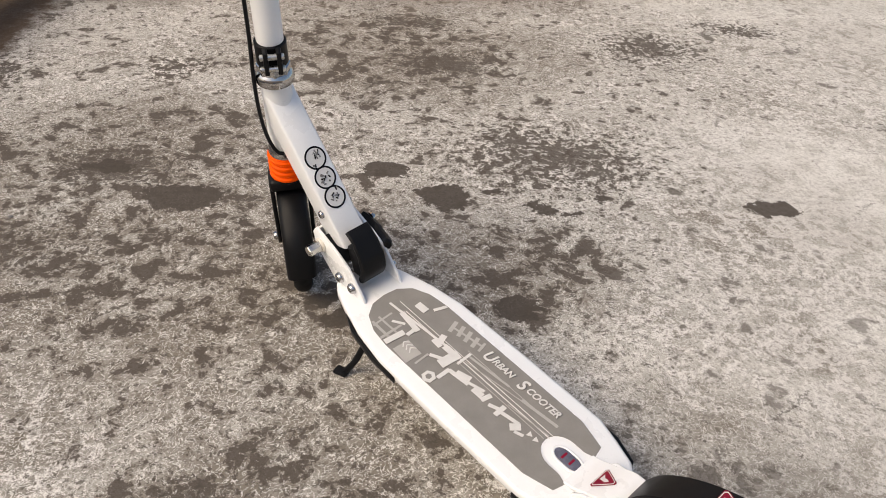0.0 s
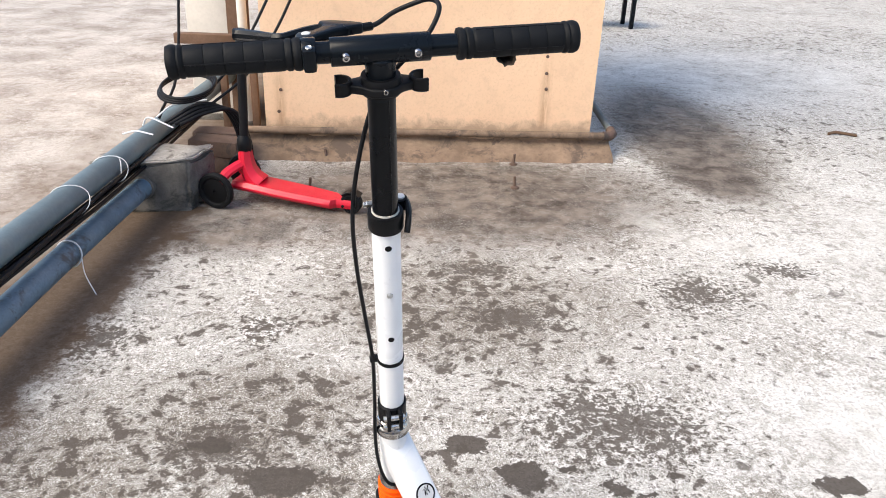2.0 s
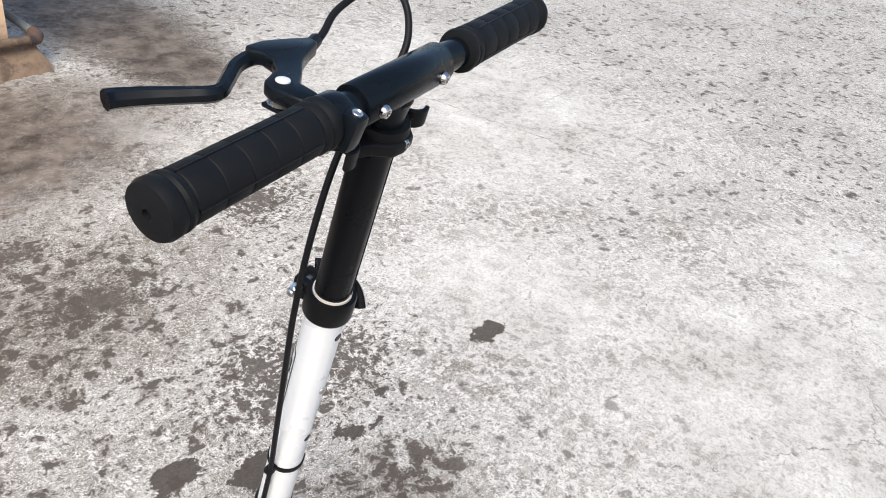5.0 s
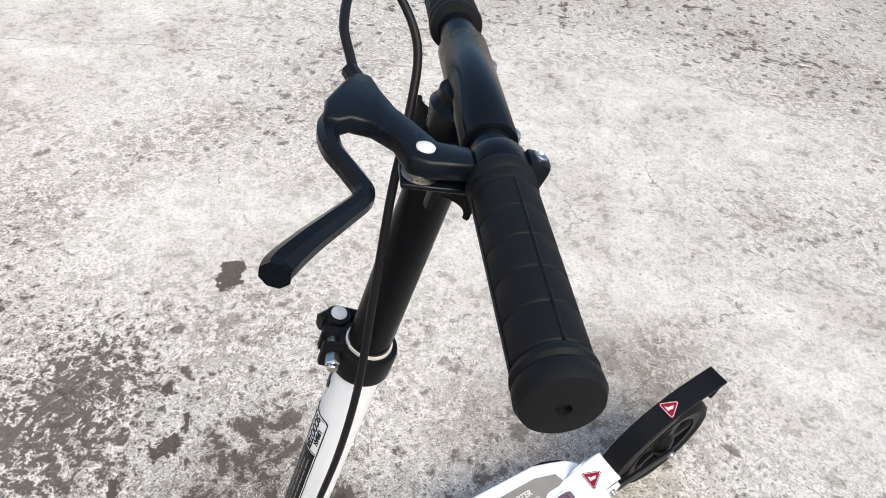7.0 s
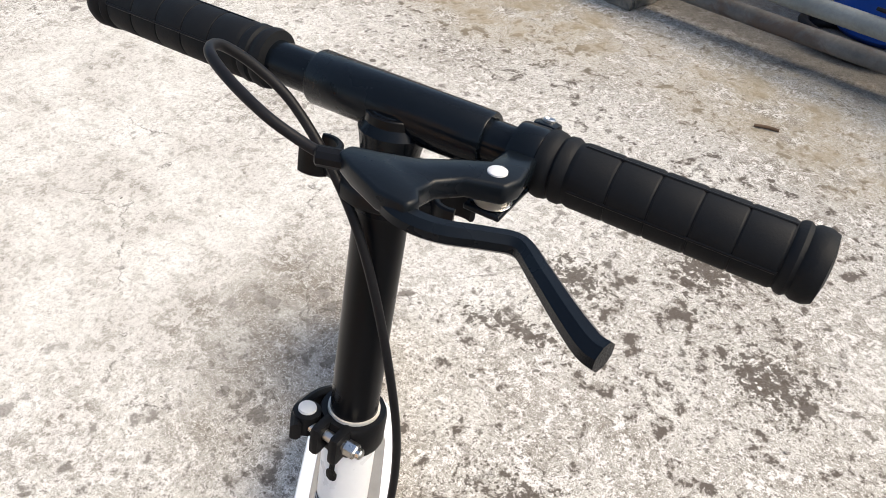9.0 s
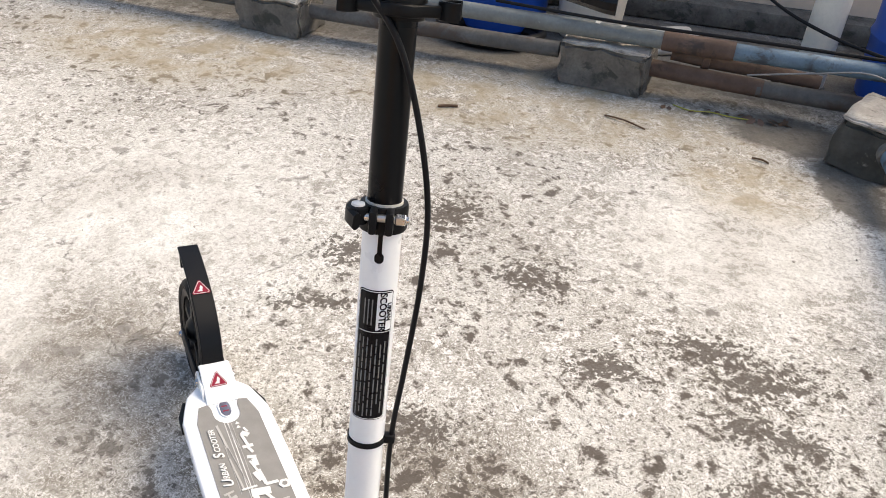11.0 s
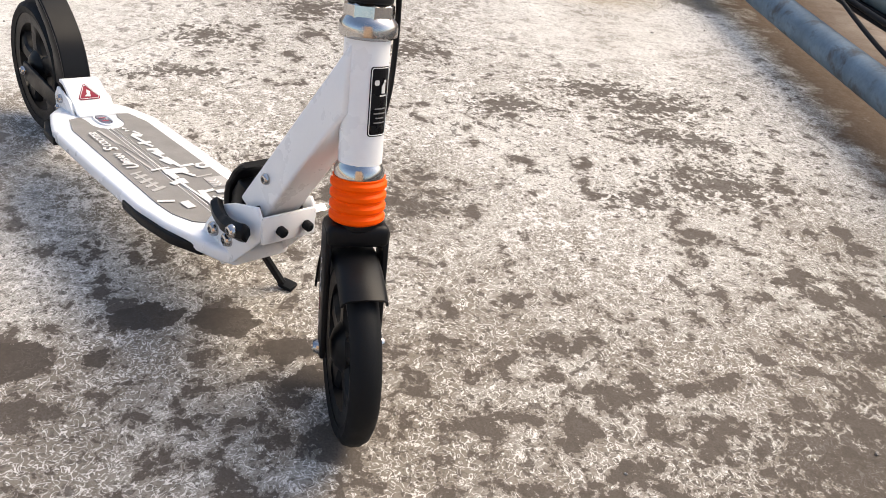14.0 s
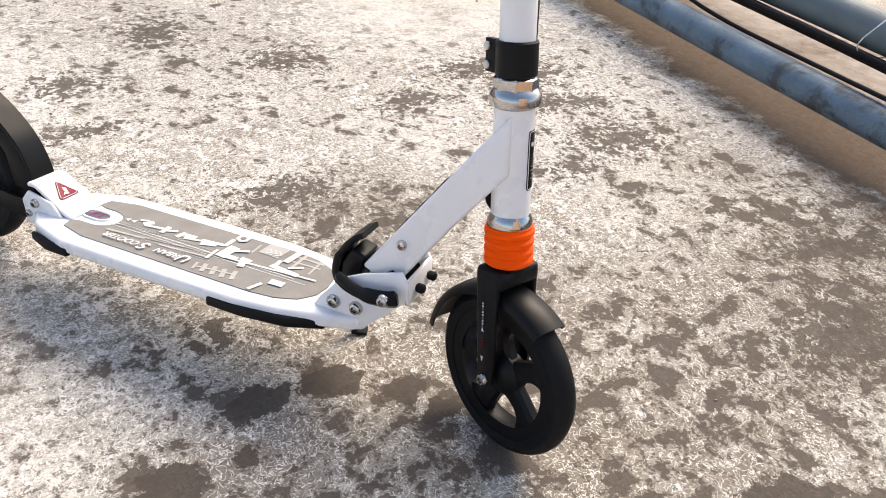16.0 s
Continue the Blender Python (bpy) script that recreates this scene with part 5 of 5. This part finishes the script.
def build_front():
    # head tube and its rings
    head = part("head_tube", cyl(0.0205, -0.126, -0.004, SM, 40, 0.001), WHITE, scooter)
    part("lower_ring", lathe([(0.019, -0.137), (0.0235, -0.136), (0.024, -0.128), (0.022, -0.124), (0.0205, -0.121)], 40, SM), CHROME, head)
    part("upper_ring", lathe([(0.021, -0.010), (0.0255, -0.007), (0.0262, -0.001), (0.0255, 0.004), (0.023, 0.007), (0.0215, 0.009)], 44, SM), CHROME, head, "polished headset ring")
    part("lock_nut", lathe([(0.0225, 0.008), (0.0225, 0.018), (0.019, 0.021)], 8, SM), CHROME, head)
    # small black label on the head tube
    hl = part("head_label", wrap(prism(rounded(0.022, 0.062, 0.003), 0, 0.0004), 0.0205, SM @ pose(0, 0, -0.062, 0, 0, 32), 0.0002), LABEL, head, "black warning label with white pictogram")
    frame_pts = [(-x, y, 0.0006) for x, y in rounded(0.0195, 0.0595, 0.0025)]
    part("outline", wrap(sweep(frame_pts + frame_pts[:1], 0.0004), 0.0205, SM @ pose(0, 0, -0.062, 0, 0, 32), 0.0002), INK, hl)
    for x, y, w, h in ((0.0035, 0.012, 0.003, 0.009), (0.0045, 0.018, 0.0025, 0.0025), (0.0015, 0.011, 0.0015, 0.007), (0.003, 0.0055, 0.008, 0.0012), (-0.0045, 0.017, 0.0045, 0.0045)):
        part("pictogram", wrap(move(prism(rounded(w, h, min(w, h) * 0.3), 0, 0.0005), pose(x, y, 0)), 0.0205, SM @ pose(0, 0, -0.062, 0, 0, 32), 0.0004), INK, hl)
    for k, w in enumerate((0.012, 0.014, 0.010, 0.013)):
        part("print_bar", wrap(move(prism(rounded(w, 0.0011, 0.0004), 0, 0.0005), pose(0.0008, -0.006 - 0.0042 * k, 0)), 0.0205, SM @ pose(0, 0, -0.062, 0, 0, 32), 0.0004), GREYINK, hl)
    # orange boot with its ribs
    prof = [(0.018, -0.181)]
    for k in range(4):
        z = -0.178 + 0.0108 * k
        prof += [(0.0243, z), (0.0266, z + 0.0025), (0.0266, z + 0.0062), (0.0243, z + 0.0088)]
    prof += [(0.0250, -0.1345), (0.019, -0.1340)]
    part("suspension_boot", lathe(prof, 44, SM), ORANGE, scooter, "ribbed bright orange rubber boot")
    # fork
    fork = part("fork_crown", box(0.060, 0.040, 0.022, SM @ pose(0, 0, -0.191), 0.008, 3), BLACK, scooter)
    part("crown_collar", cyl(0.022, -0.186, -0.176, SM, 32, 0.002), BLACK, fork)
    for s in (1, -1):
        leg = [(-0.016, -0.186), (0.016, -0.186), (0.0145, -0.25), (0.011, -0.318), (0.008, -0.327), (-0.008, -0.327), (-0.011, -0.318), (-0.0145, -0.25)]
        lg = part("fork_leg", prism(leg, -0.003, 0.003, yz(SM, s * 0.0275), 0.0015), BLACK, fork)
        screw(lg, SM @ pose(s * 0.031, 0, -0.316, 0, s * 90, 0), 0.0075)
        for j in range(4):
            part("print_bar", prism(rounded(0.0035, 0.0012, 0.0003), 0, 0.0005, yz(SM, s * 0.0306) @ pose(-0.004, -0.275 + 0.0035 * j, 0)), REDSTK, lg)
        for j in range(9):
            part("print_bar", prism(rounded(0.0022, 0.0022, 0.0004), 0, 0.0005, yz(SM, s * 0.0306) @ pose(-0.004, -0.250 + 0.0036 * j, 0)), INK if j % 3 else GREYINK, lg)
        for yy in (-0.288, -0.256):
            part("print_bar", prism([(-0.002, 0), (0.002, 0), (0, 0.006 if yy > -0.27 else -0.006)], 0, 0.0005, yz(SM, s * 0.0306) @ pose(-0.004, yy, 0)), INK, lg)
    wheel_parts(scooter, "front_wheel", SM @ pose(0, 0.004, -0.316), 0.1, 0.030, "black spoked front wheel")
    # mudguard in two curved pieces, before and behind the crown
    for a0, a1 in ((50, 100), (92, 170)):
        arc = [(0, (0.106 + 0.007 * ((a - 95) / 65) ** 2) * math.cos(radians(a)), -0.316 + (0.106 + 0.007 * ((a - 95) / 65) ** 2) * math.sin(radians(a))) for a in np.linspace(a0, a1, 14)]
        sec = [(-0.0225, -0.010), (-0.021, -0.003), (-0.016, 0.0015), (0, 0.003), (0.016, 0.0015), (0.021, -0.003), (0.0225, -0.010), (0.020, -0.010), (0.0185, -0.004), (0.015, -0.0010), (0, 0.0005), (-0.015, -0.0010), (-0.0185, -0.004), (-0.020, -0.010)]
        part("mudguard", sweep(arc, sec, Vector((0, 1, 0.2)) if a0 < 60 else Vector((0, 0, 1)), SM, None, 50), BLACK, fork)


def build_column():
    col = part("steering_column", cyl(0.0175, 0.018, 0.385, SM, 44, 0.001), WHITE, scooter)
    part("lower_collar", cyl(0.0207, 0.020, 0.054, SM, 40, 0.0015), BLACK, col, "black clamp collar")
    for x in (-0.0085, 0.0085):
        lug = part("lug", box(0.0065, 0.016, 0.033, SM @ pose(x, -0.0245, 0.037), 0.002), BLACK, col)
    for z in (0.028, 0.046):
        part("clamp_bolt", cyl(0.0042, -0.016, 0.015, SM @ pose(0, -0.028, z, 0, 90, 0), 12, 0.001), STEEL, col)
    # black discs paint the shaded inside of the open adjustment holes
    for z in (0.345, 0.270, 0.192):
        if z == 0.270:
            part("button", lathe([(0.004, 0), (0.004, 0.0015), (0.0025, 0.003), (0.0005, 0.0035)], 14, SM @ pose(0, -0.0170, z, 90, 0, 0)), STEEL, col, "silver spring button")
        else:
            part("hole", cyl(0.0042, -0.004, 0.0006, SM @ pose(0, -0.0172, z, 90, 0, 0), 16, 0.0002), LABEL, col, "black disc painting the shade in an adjustment hole")
    # long instruction label
    TM = SM @ pose(0, 0, 0.2425)
    lab = part("instruction_label", wrap(prism(rounded(0.034, 0.138, 0.0035), 0, 0.0004), 0.0175, TM, 0.0002), LABEL, col, "long black label with fine print")
    fp = [(x, y, 0.0006) for x, y in rounded(0.0318, 0.1355, 0.003)]
    part("outline", wrap(sweep(fp + fp[:1], 0.00035), 0.0175, TM, 0.0002), INK, lab)
    part("divider", wrap(move(prism(rounded(0.0315, 0.0007, 0.0002), 0, 0.0005), pose(0, 0.027, 0)), 0.0175, TM, 0.0004), INK, lab)
    part("white_field", wrap(move(prism(rounded(0.014, 0.037, 0.0004), 0, 0.0005), pose(0.0085, 0.0475, 0)), 0.0175, TM, 0.0004), WHITE, lab)
    for text, size, x in (("SCOOTER", 0.0085, 0.0065), ("URBAN", 0.0055, 0.0125)):
        part("lettering", wrap(words(text, size, pose(x, 0.0475, 0.0004, 0, 0, -90), 0, 0.0002), 0.0175, TM, 0.0008), LABEL, lab)
    for j, (h, off) in enumerate(((0.088, 0.0), (0.082, 0.002), (0.086, 0.0), (0.078, -0.003), (0.084, 0.0), (0.07, 0.006), (0.08, 0.0))):
        y, end, rng = -0.022 + off - h / 2, -0.022 + off + h / 2, random.Random(j)
        while y < end - 0.004:
            w = min(rng.uniform(0.005, 0.015), end - y)
            part("print_bar", wrap(move(prism(rounded(0.0011, w, 0.0003), 0, 0.0004), pose(-0.0125 + 0.0040 * j, y + w / 2, 0)), 0.0175, TM, 0.0004), GREYINK, lab)
            y += w + rng.uniform(0.0012, 0.0025)
    for j in range(3):
        part("print_bar", wrap(move(prism(rounded(0.0011, 0.026, 0.0003), 0, 0.0004), pose(-0.0095 + 0.0035 * j, 0.047, 0)), 0.0175, TM, 0.0004), GREYINK, lab)
    # slot under the clamp: its shaded inside is put on as black patches
    part("slot", wrap(prism(rounded(0.004, 0.030, 0.0019), 0, 0.0005), 0.0175, SM @ pose(0, 0, 0.357), 0.0001), LABEL, col, "black patch painting the shade in a round-ended slot")
    part("slot", wrap(prism(rounded(0.008, 0.010, 0.0038), 0, 0.0006), 0.0175, SM @ pose(0, 0, 0.343), 0.0001), LABEL, col)
    # clamp with its quick release
    cl = part("height_clamp", lathe([(0.0168, 0.366), (0.0208, 0.366), (0.0215, 0.368), (0.0215, 0.387), (0.0205, 0.3895), (0.0168, 0.3895)], 40, SM, closed=True), BLACK, scooter, "black height clamp")
    part("sleeve", lathe([(0.0153, 0.38), (0.0166, 0.38), (0.0166, 0.3915), (0.0153, 0.3915)], 40, SM, closed=True), PVC, cl, "white plastic sleeve")
    for x in (0.007, -0.007):
        part("ear", box(0.007, 0.018, 0.021, SM @ pose(x, 0.0235, 0.380), 0.003), BLACK, cl)
    part("through_bolt", cyl(0.0035, -0.024, 0.020, SM @ pose(0, 0.0245, 0.383, 0, 90, 0), 14, 0.001), STEEL, cl)
    part("nut", cyl(0.0052, -0.0205, -0.0115, SM @ pose(0, 0.0245, 0.383, 0, 90, 0), 6, 0.001), STEEL, cl)
    part("cam", lathe([(0.006, -0.008), (0.0088, -0.007), (0.0088, 0.007), (0.006, 0.008)], 24, SM @ pose(0.0205, 0.0215, 0.384)), BLACK, cl)
    part("cam_pin", lathe([(0.0058, 0), (0.0055, 0.0018), (0.0005, 0.0022)], 18, SM @ pose(0.0205, 0.0215, 0.392)), INK, cl, "pale round pin head")
    part("release_lever", sweep(curve_pts([(0.020, 0.033, 0.381), (0.027, 0.022, 0.383), (0.0285, 0.006, 0.381), (0.026, -0.008, 0.377), (0.023, -0.017, 0.366)], 5), rect(0.007, 0.016, 0.7), Vector((0, 0, 1)), SM), BLACK, cl)
    # inner tube with a flat groove line, up to the T
    inner = part("inner_tube", cyl(0.0152, 0.36, 0.592, SM, 44, 0.0005), GLOSS, scooter, "glossy black telescopic tube")
    part("groove", sweep([(0.006, -0.0142, 0.392), (0.006, -0.0142, 0.540)], 0.0006, Vector((0, 1, 0)), SM), BLACK, inner)
    # clip that holds folded grips
    clip = part("grip_clip", lathe([(0.0155, 0.543), (0.0205, 0.543), (0.0215, 0.546), (0.0215, 0.560), (0.0205, 0.563), (0.0155, 0.563)], 36, SM, closed=True), BLACK, scooter, "black double grip clip")
    bone = [(0.0, 0.027), (0.012, 0.024), (0.022, 0.013), (0.034, 0.009), (0.034, -0.007), (0.022, -0.012), (0.012, -0.022), (0.0, -0.024)]
    bone = bone + [(-x, y) for x, y in bone[-2:0:-1]]
    part("clip_plate", prism(bone, 0.546, 0.556, SM, 0.002), BLACK, clip)
    for s in (1, -1):
        hook = [(s * (0.043 - 0.0112 * math.cos(radians(a))), 0.001 + 0.0112 * math.sin(radians(a)), 0.552) for a in range(-118, 119, 12)]
        part("hook", sweep(hook, rect(0.0038, 0.015, 0.5), Vector((0, 0, 1)), SM), BLACK, clip)
    screw(clip, SM @ pose(0.002, -0.0212, 0.553, 90, 0, 0), 0.0035)


def build_bar():
    BM = SM @ pose(0, 0, 0.5925)
    HB = BM @ pose(0, -0.0045, 0)      # the bar sits a little behind the column
    X90 = HB @ pose(0, 0, 0, 0, 90, 0)
    tee = part("tee_sleeve", lathe([(0.0115, -0.0505), (0.0140, -0.0505), (0.0146, -0.0495), (0.0146, 0.0495), (0.0140, 0.0505), (0.0115, 0.0505)], 40, X90, closed=True), SATIN, scooter, "satin black T-joint")
    part("tee_stem", lathe([(0.0156, -0.055), (0.0157, -0.022), (0.0170, -0.014), (0.0180, -0.010), (0.012, 0.0)], 36, BM), SATIN, tee)
    for x in (-0.036, 0.036):
        screw(tee, HB @ pose(x, -0.0143, 0.000, 90, 0, 0), 0.0048)
    part("handlebar", cyl(0.0112, -0.195, 0.195, X90, 36, 0.001), SATIN, scooter)
    for s in (1, -1):
        G = HB @ pose(0, 0, 0, 0, 90 * s, 0)
        prof = [(0.0118, 0.078), (0.0159, 0.079), (0.0166, 0.082), (0.0159, 0.0855), (0.0146, 0.087), (0.0159, 0.0885), (0.0161, 0.092), (0.0146, 0.0945)]
        y = 0.0965
        for k in range(5):
            prof += [(0.0154, y), (0.0156, y + 0.0008), (0.0156, y + 0.0170), (0.0154, y + 0.0176), (0.0150, y + 0.0180), (0.0150, y + 0.0186)]
            y += 0.0188
        prof += [(0.0148, 0.1905), (0.0162, 0.192), (0.0166, 0.1945), (0.0154, 0.1965), (0.0166, 0.1985), (0.0168, 0.203), (0.0154, 0.2065), (0.008, 0.208), (0.0030, 0.208), (0.0028, 0.2055), (0.0004, 0.2055)]
        g = part("grip", lathe(prof, 44, G), RUBBER, scooter, "ribbed black rubber grip")
        for k in range(4):
            a = radians(8 + 90 * k)
            part("rib_line", sweep([(0.0155 * math.cos(a), 0.0155 * math.sin(a), 0.0975), (0.0155 * math.cos(a), 0.0155 * math.sin(a), 0.190)], 0.0007, Vector((1, 0, 0)), G), BLACK, g)
    # brake lever: clamp band, body, blade
    lev = part("brake_lever", lathe([(0.0114, -0.0785), (0.0150, -0.0785), (0.0156, -0.077), (0.0156, -0.066), (0.0150, -0.0645), (0.0114, -0.0645)], 32, X90, closed=True), SATIN, scooter, "black brake lever with silver pivot")
    part("band_lug", box(0.014, 0.013, 0.026, BM @ pose(-0.0715, -0.0195, 0.0005, 8, 0, 0), 0.0045), SATIN, lev)
    part("band_bolt", lathe([(0.0034, 0), (0.0034, 0.001), (0.0028, 0.0014), (0.0020, 0.0006), (0.0004, 0.0005)], 18, BM @ pose(-0.0715, -0.0212, 0.0130, 8, 0, 0)), STEEL, lev)
    LB = BM @ pose(-0.002, 0.001, 0.002, -6, 0, 0)
    body = [(-0.079, 0.008), (-0.064, 0.008), (-0.0625, 0.024), (-0.052, 0.031), (-0.038, 0.042), (-0.022, 0.049), (-0.009, 0.053), (-0.008, 0.061), (-0.020, 0.068), (-0.038, 0.076), (-0.053, 0.077), (-0.055, 0.070), (-0.051, 0.064), (-0.053, 0.054), (-0.062, 0.044), (-0.078, 0.039), (-0.081, 0.030)]
    part("lever_body", prism(body, -0.004, 0.0065, LB, 0.002, 2), SATIN, lev)
    part("lower_web", prism([(-0.078, 0.008), (-0.062, 0.008), (-0.060, 0.040), (-0.078, 0.040)], -0.012, -0.009, LB, 0.001), SATIN, lev)
    part("spring", lathe([(0.007, -0.009), (0.0088, -0.008), (0.007, -0.007), (0.0088, -0.006), (0.007, -0.005), (0.0088, -0.004)], 20, LB @ pose(-0.070, 0.031, 0)), STEEL, lev)
    part("pivot_pin", lathe([(0.0046, 0.006), (0.0045, 0.0072), (0.0034, 0.0078), (0.0004, 0.0079)], 22, LB @ pose(-0.070, 0.031, 0)), INK, lev, "silver pivot pin")
    blade = curve_pts([(-0.036, 0.067, -0.001), (-0.050, 0.0735, -0.002), (-0.066, 0.072, -0.003), (-0.083, 0.063, -0.004), (-0.096, 0.058, -0.005), (-0.110, 0.068, -0.006), (-0.126, 0.081, -0.007), (-0.140, 0.091, -0.008), (-0.146, 0.093, -0.008)], 5)
    n = len(blade)
    part("blade", sweep(blade, rect(0.0098, 0.010, 0.6), Vector((0, 0, 1)), LB, [(1.25 - 0.35 * math.sin(math.pi * min(1, i / n * 1.2)) + 0.0, 1.0 + 0.5 * max(0.0, i / n - 0.6)) for i in range(n)]), SATIN, lev)
    part("adjuster", cyl(0.0048, 0, 0.016, LB @ pose(-0.013, 0.0575, 0.001, 0, 90, 20), 10, 0.001), BLACK, lev)
    # brake cable: loops over the bar and down the column's left side
    run = [BM @ Vector(p) for p in ((-0.004, 0.0610, -0.004), (0.008, 0.064, 0.0), (0.024, 0.069, 0.008), (0.046, 0.068, 0.017), (0.063, 0.062, 0.023), (0.070, 0.047, 0.021), (0.062, 0.031, 0.009), (0.046, 0.021, -0.008), (0.018, 0.021, -0.036))]
    run += [SM @ Vector(p) for p in ((-0.006, 0.022, 0.520), (-0.026, 0.016, 0.455), (-0.038, 0.008, 0.385), (-0.038, 0.003, 0.310), (-0.031, 0.001, 0.220), (-0.0245, 0.0, 0.145), (-0.025, -0.002, 0.060), (-0.0275, -0.008, 0.0), (-0.0265, -0.014, -0.055), (-0.020, -0.020, -0.095), (-0.010, -0.022, -0.118), (0.004, -0.022, -0.122))]
    part("brake_cable", sweep(curve_pts(run, 7), 0.0027), WIRE, scooter, "black brake cable")
    tie = part("cable_strap", lathe([(0.0176, 0.1395), (0.0190, 0.1395), (0.0190, 0.1450), (0.0176, 0.1450)], 32, SM, closed=True), RUBBER, scooter)
    part("buckle", box(0.012, 0.009, 0.009, SM @ pose(-0.0225, 0.001, 0.1425), 0.002), RUBBER, tie)
    part("cable_hook", sweep(curve_pts([(0, -0.0205, -0.092), (0.004, -0.031, -0.100), (0.002, -0.030, -0.118), (0.0, -0.022, -0.126)], 5), 0.004, Vector((1, 0, 0)), SM), BLACK, scooter)


build_deck()
build_rear()
build_neck()
build_front()
build_column()
build_bar()


# ---- the child's scooter by the wall ----
def build_child_scooter():
    t = thing("child_scooter", (-0.75, 2.55, 0), "small red three-wheeled child scooter with black stem", "scooter")
    # y runs along the deck to its tail
    fx, fy = -0.885, 2.56
    tx, ty = -0.442, 2.485
    ang = math.degrees(math.atan2(ty - fy, tx - fx))
    M = pose(fx, fy, 0, 0, 0, ang)
    L = math.hypot(tx - fx, ty - fy)
    line = curve_pts([(-0.01, 0, 0.070), (0.06, 0, 0.068), (0.16, 0, 0.058), (0.28, 0, 0.047), (0.38, 0, 0.038), (L + 0.005, 0, 0.036)], 5)
    n = len(line)
    part("deck", sweep(line, rect(0.125, 0.034, 0.8), Vector((0, 0, 1)), M, [(0.75 + 0.3 * math.sin(math.pi * min(1, (i + 4) / n)) - (0.35 if i > n - 6 else 0), 1.0) for i in range(n)]), RED, t, "red plastic deck")
    arch = curve_pts([(0.085, 0, 0.070), (0.055, 0, 0.098), (0.036, 0, 0.140), (0.030, 0, 0.200)], 5)
    part("neck", sweep(arch, rect(0.07, 0.055, 0.7), Vector((1, 0, 0.3)), M, [(1.3 - 0.035 * i, 1.35 - 0.035 * i) for i in range(len(arch))]), RED, t, "red arched front")
    for s in (1, -1):
        part("fork_arm", sweep(curve_pts([(0.030, 0, 0.150), (0.005, s * 0.045, 0.140), (-0.02, s * 0.085, 0.115), (-0.035, s * 0.10, 0.068)], 5), rect(0.030, 0.042, 0.7), Vector((1, 0, 0)), M), RED, t)
        W = M @ pose(-0.04, s * 0.115, 0.069, 0, 0, 90)
        w = part("front_wheel", lathe([(0.053, -0.013), (0.064, -0.013), (0.069, -0.006), (0.069, 0.006), (0.064, 0.013), (0.053, 0.013), (0.046, 0.004), (0.046, -0.004)], 36, W @ pose(0, 0, 0, 0, 90, 0), closed=True), RUBBER, t, "black front wheel")
        part("hub", lathe([(0.047, -0.007), (0.02, -0.011), (0.006, -0.012), (0.006, 0.012), (0.02, 0.011), (0.047, 0.007)], 24, W @ pose(0, 0, 0, 0, 90, 0)), BLACK, w)
    W = M @ pose(L, 0, 0.04, 0, 0, 90)
    w = part("rear_wheel", lathe([(0.028, -0.02), (0.036, -0.02), (0.04, -0.012), (0.04, 0.012), (0.036, 0.02), (0.028, 0.02)], 32, W @ pose(0, 0, 0, 0, 90, 0), closed=True), RUBBER, t, "black rear wheel")
    part("hub", cyl(0.029, -0.016, 0.016, W @ pose(0, 0, 0, 0, 90, 0), 24, 0.004), BLACK, w)
    part("brake", sweep(curve_pts([(L - 0.03, 0, 0.072), (L, 0, 0.086), (L + 0.035, 0, 0.070)], 4), rect(0.05, 0.006, 0.5), Vector((0, 0, 1)), M), BLACK, t)
    part("rear_bolt", cyl(0.006, 0, 0.006, M @ pose(L - 0.02, -0.04, 0.038, 90, 0, 0), 12), LABEL, t)
    st = part("stem", sweep([M @ Vector(p) for p in ((0.028, 0, 0.19), (0.038, 0, 0.40), (0.048, 0, 0.64))], 0.0165), WIRE, t, "black steering stem")
    part("collar", lathe([(0.022, -0.02), (0.028, 0.0), (0.026, 0.035), (0.018, 0.05)], 24, M @ pose(0.029, 0, 0.205)), BLACK, st)
    part("stem_cap", cyl(0.019, -0.012, 0.012, M @ pose(0.0475, 0, 0.632), 20, 0.003), BLACK, st)


build_child_scooter()
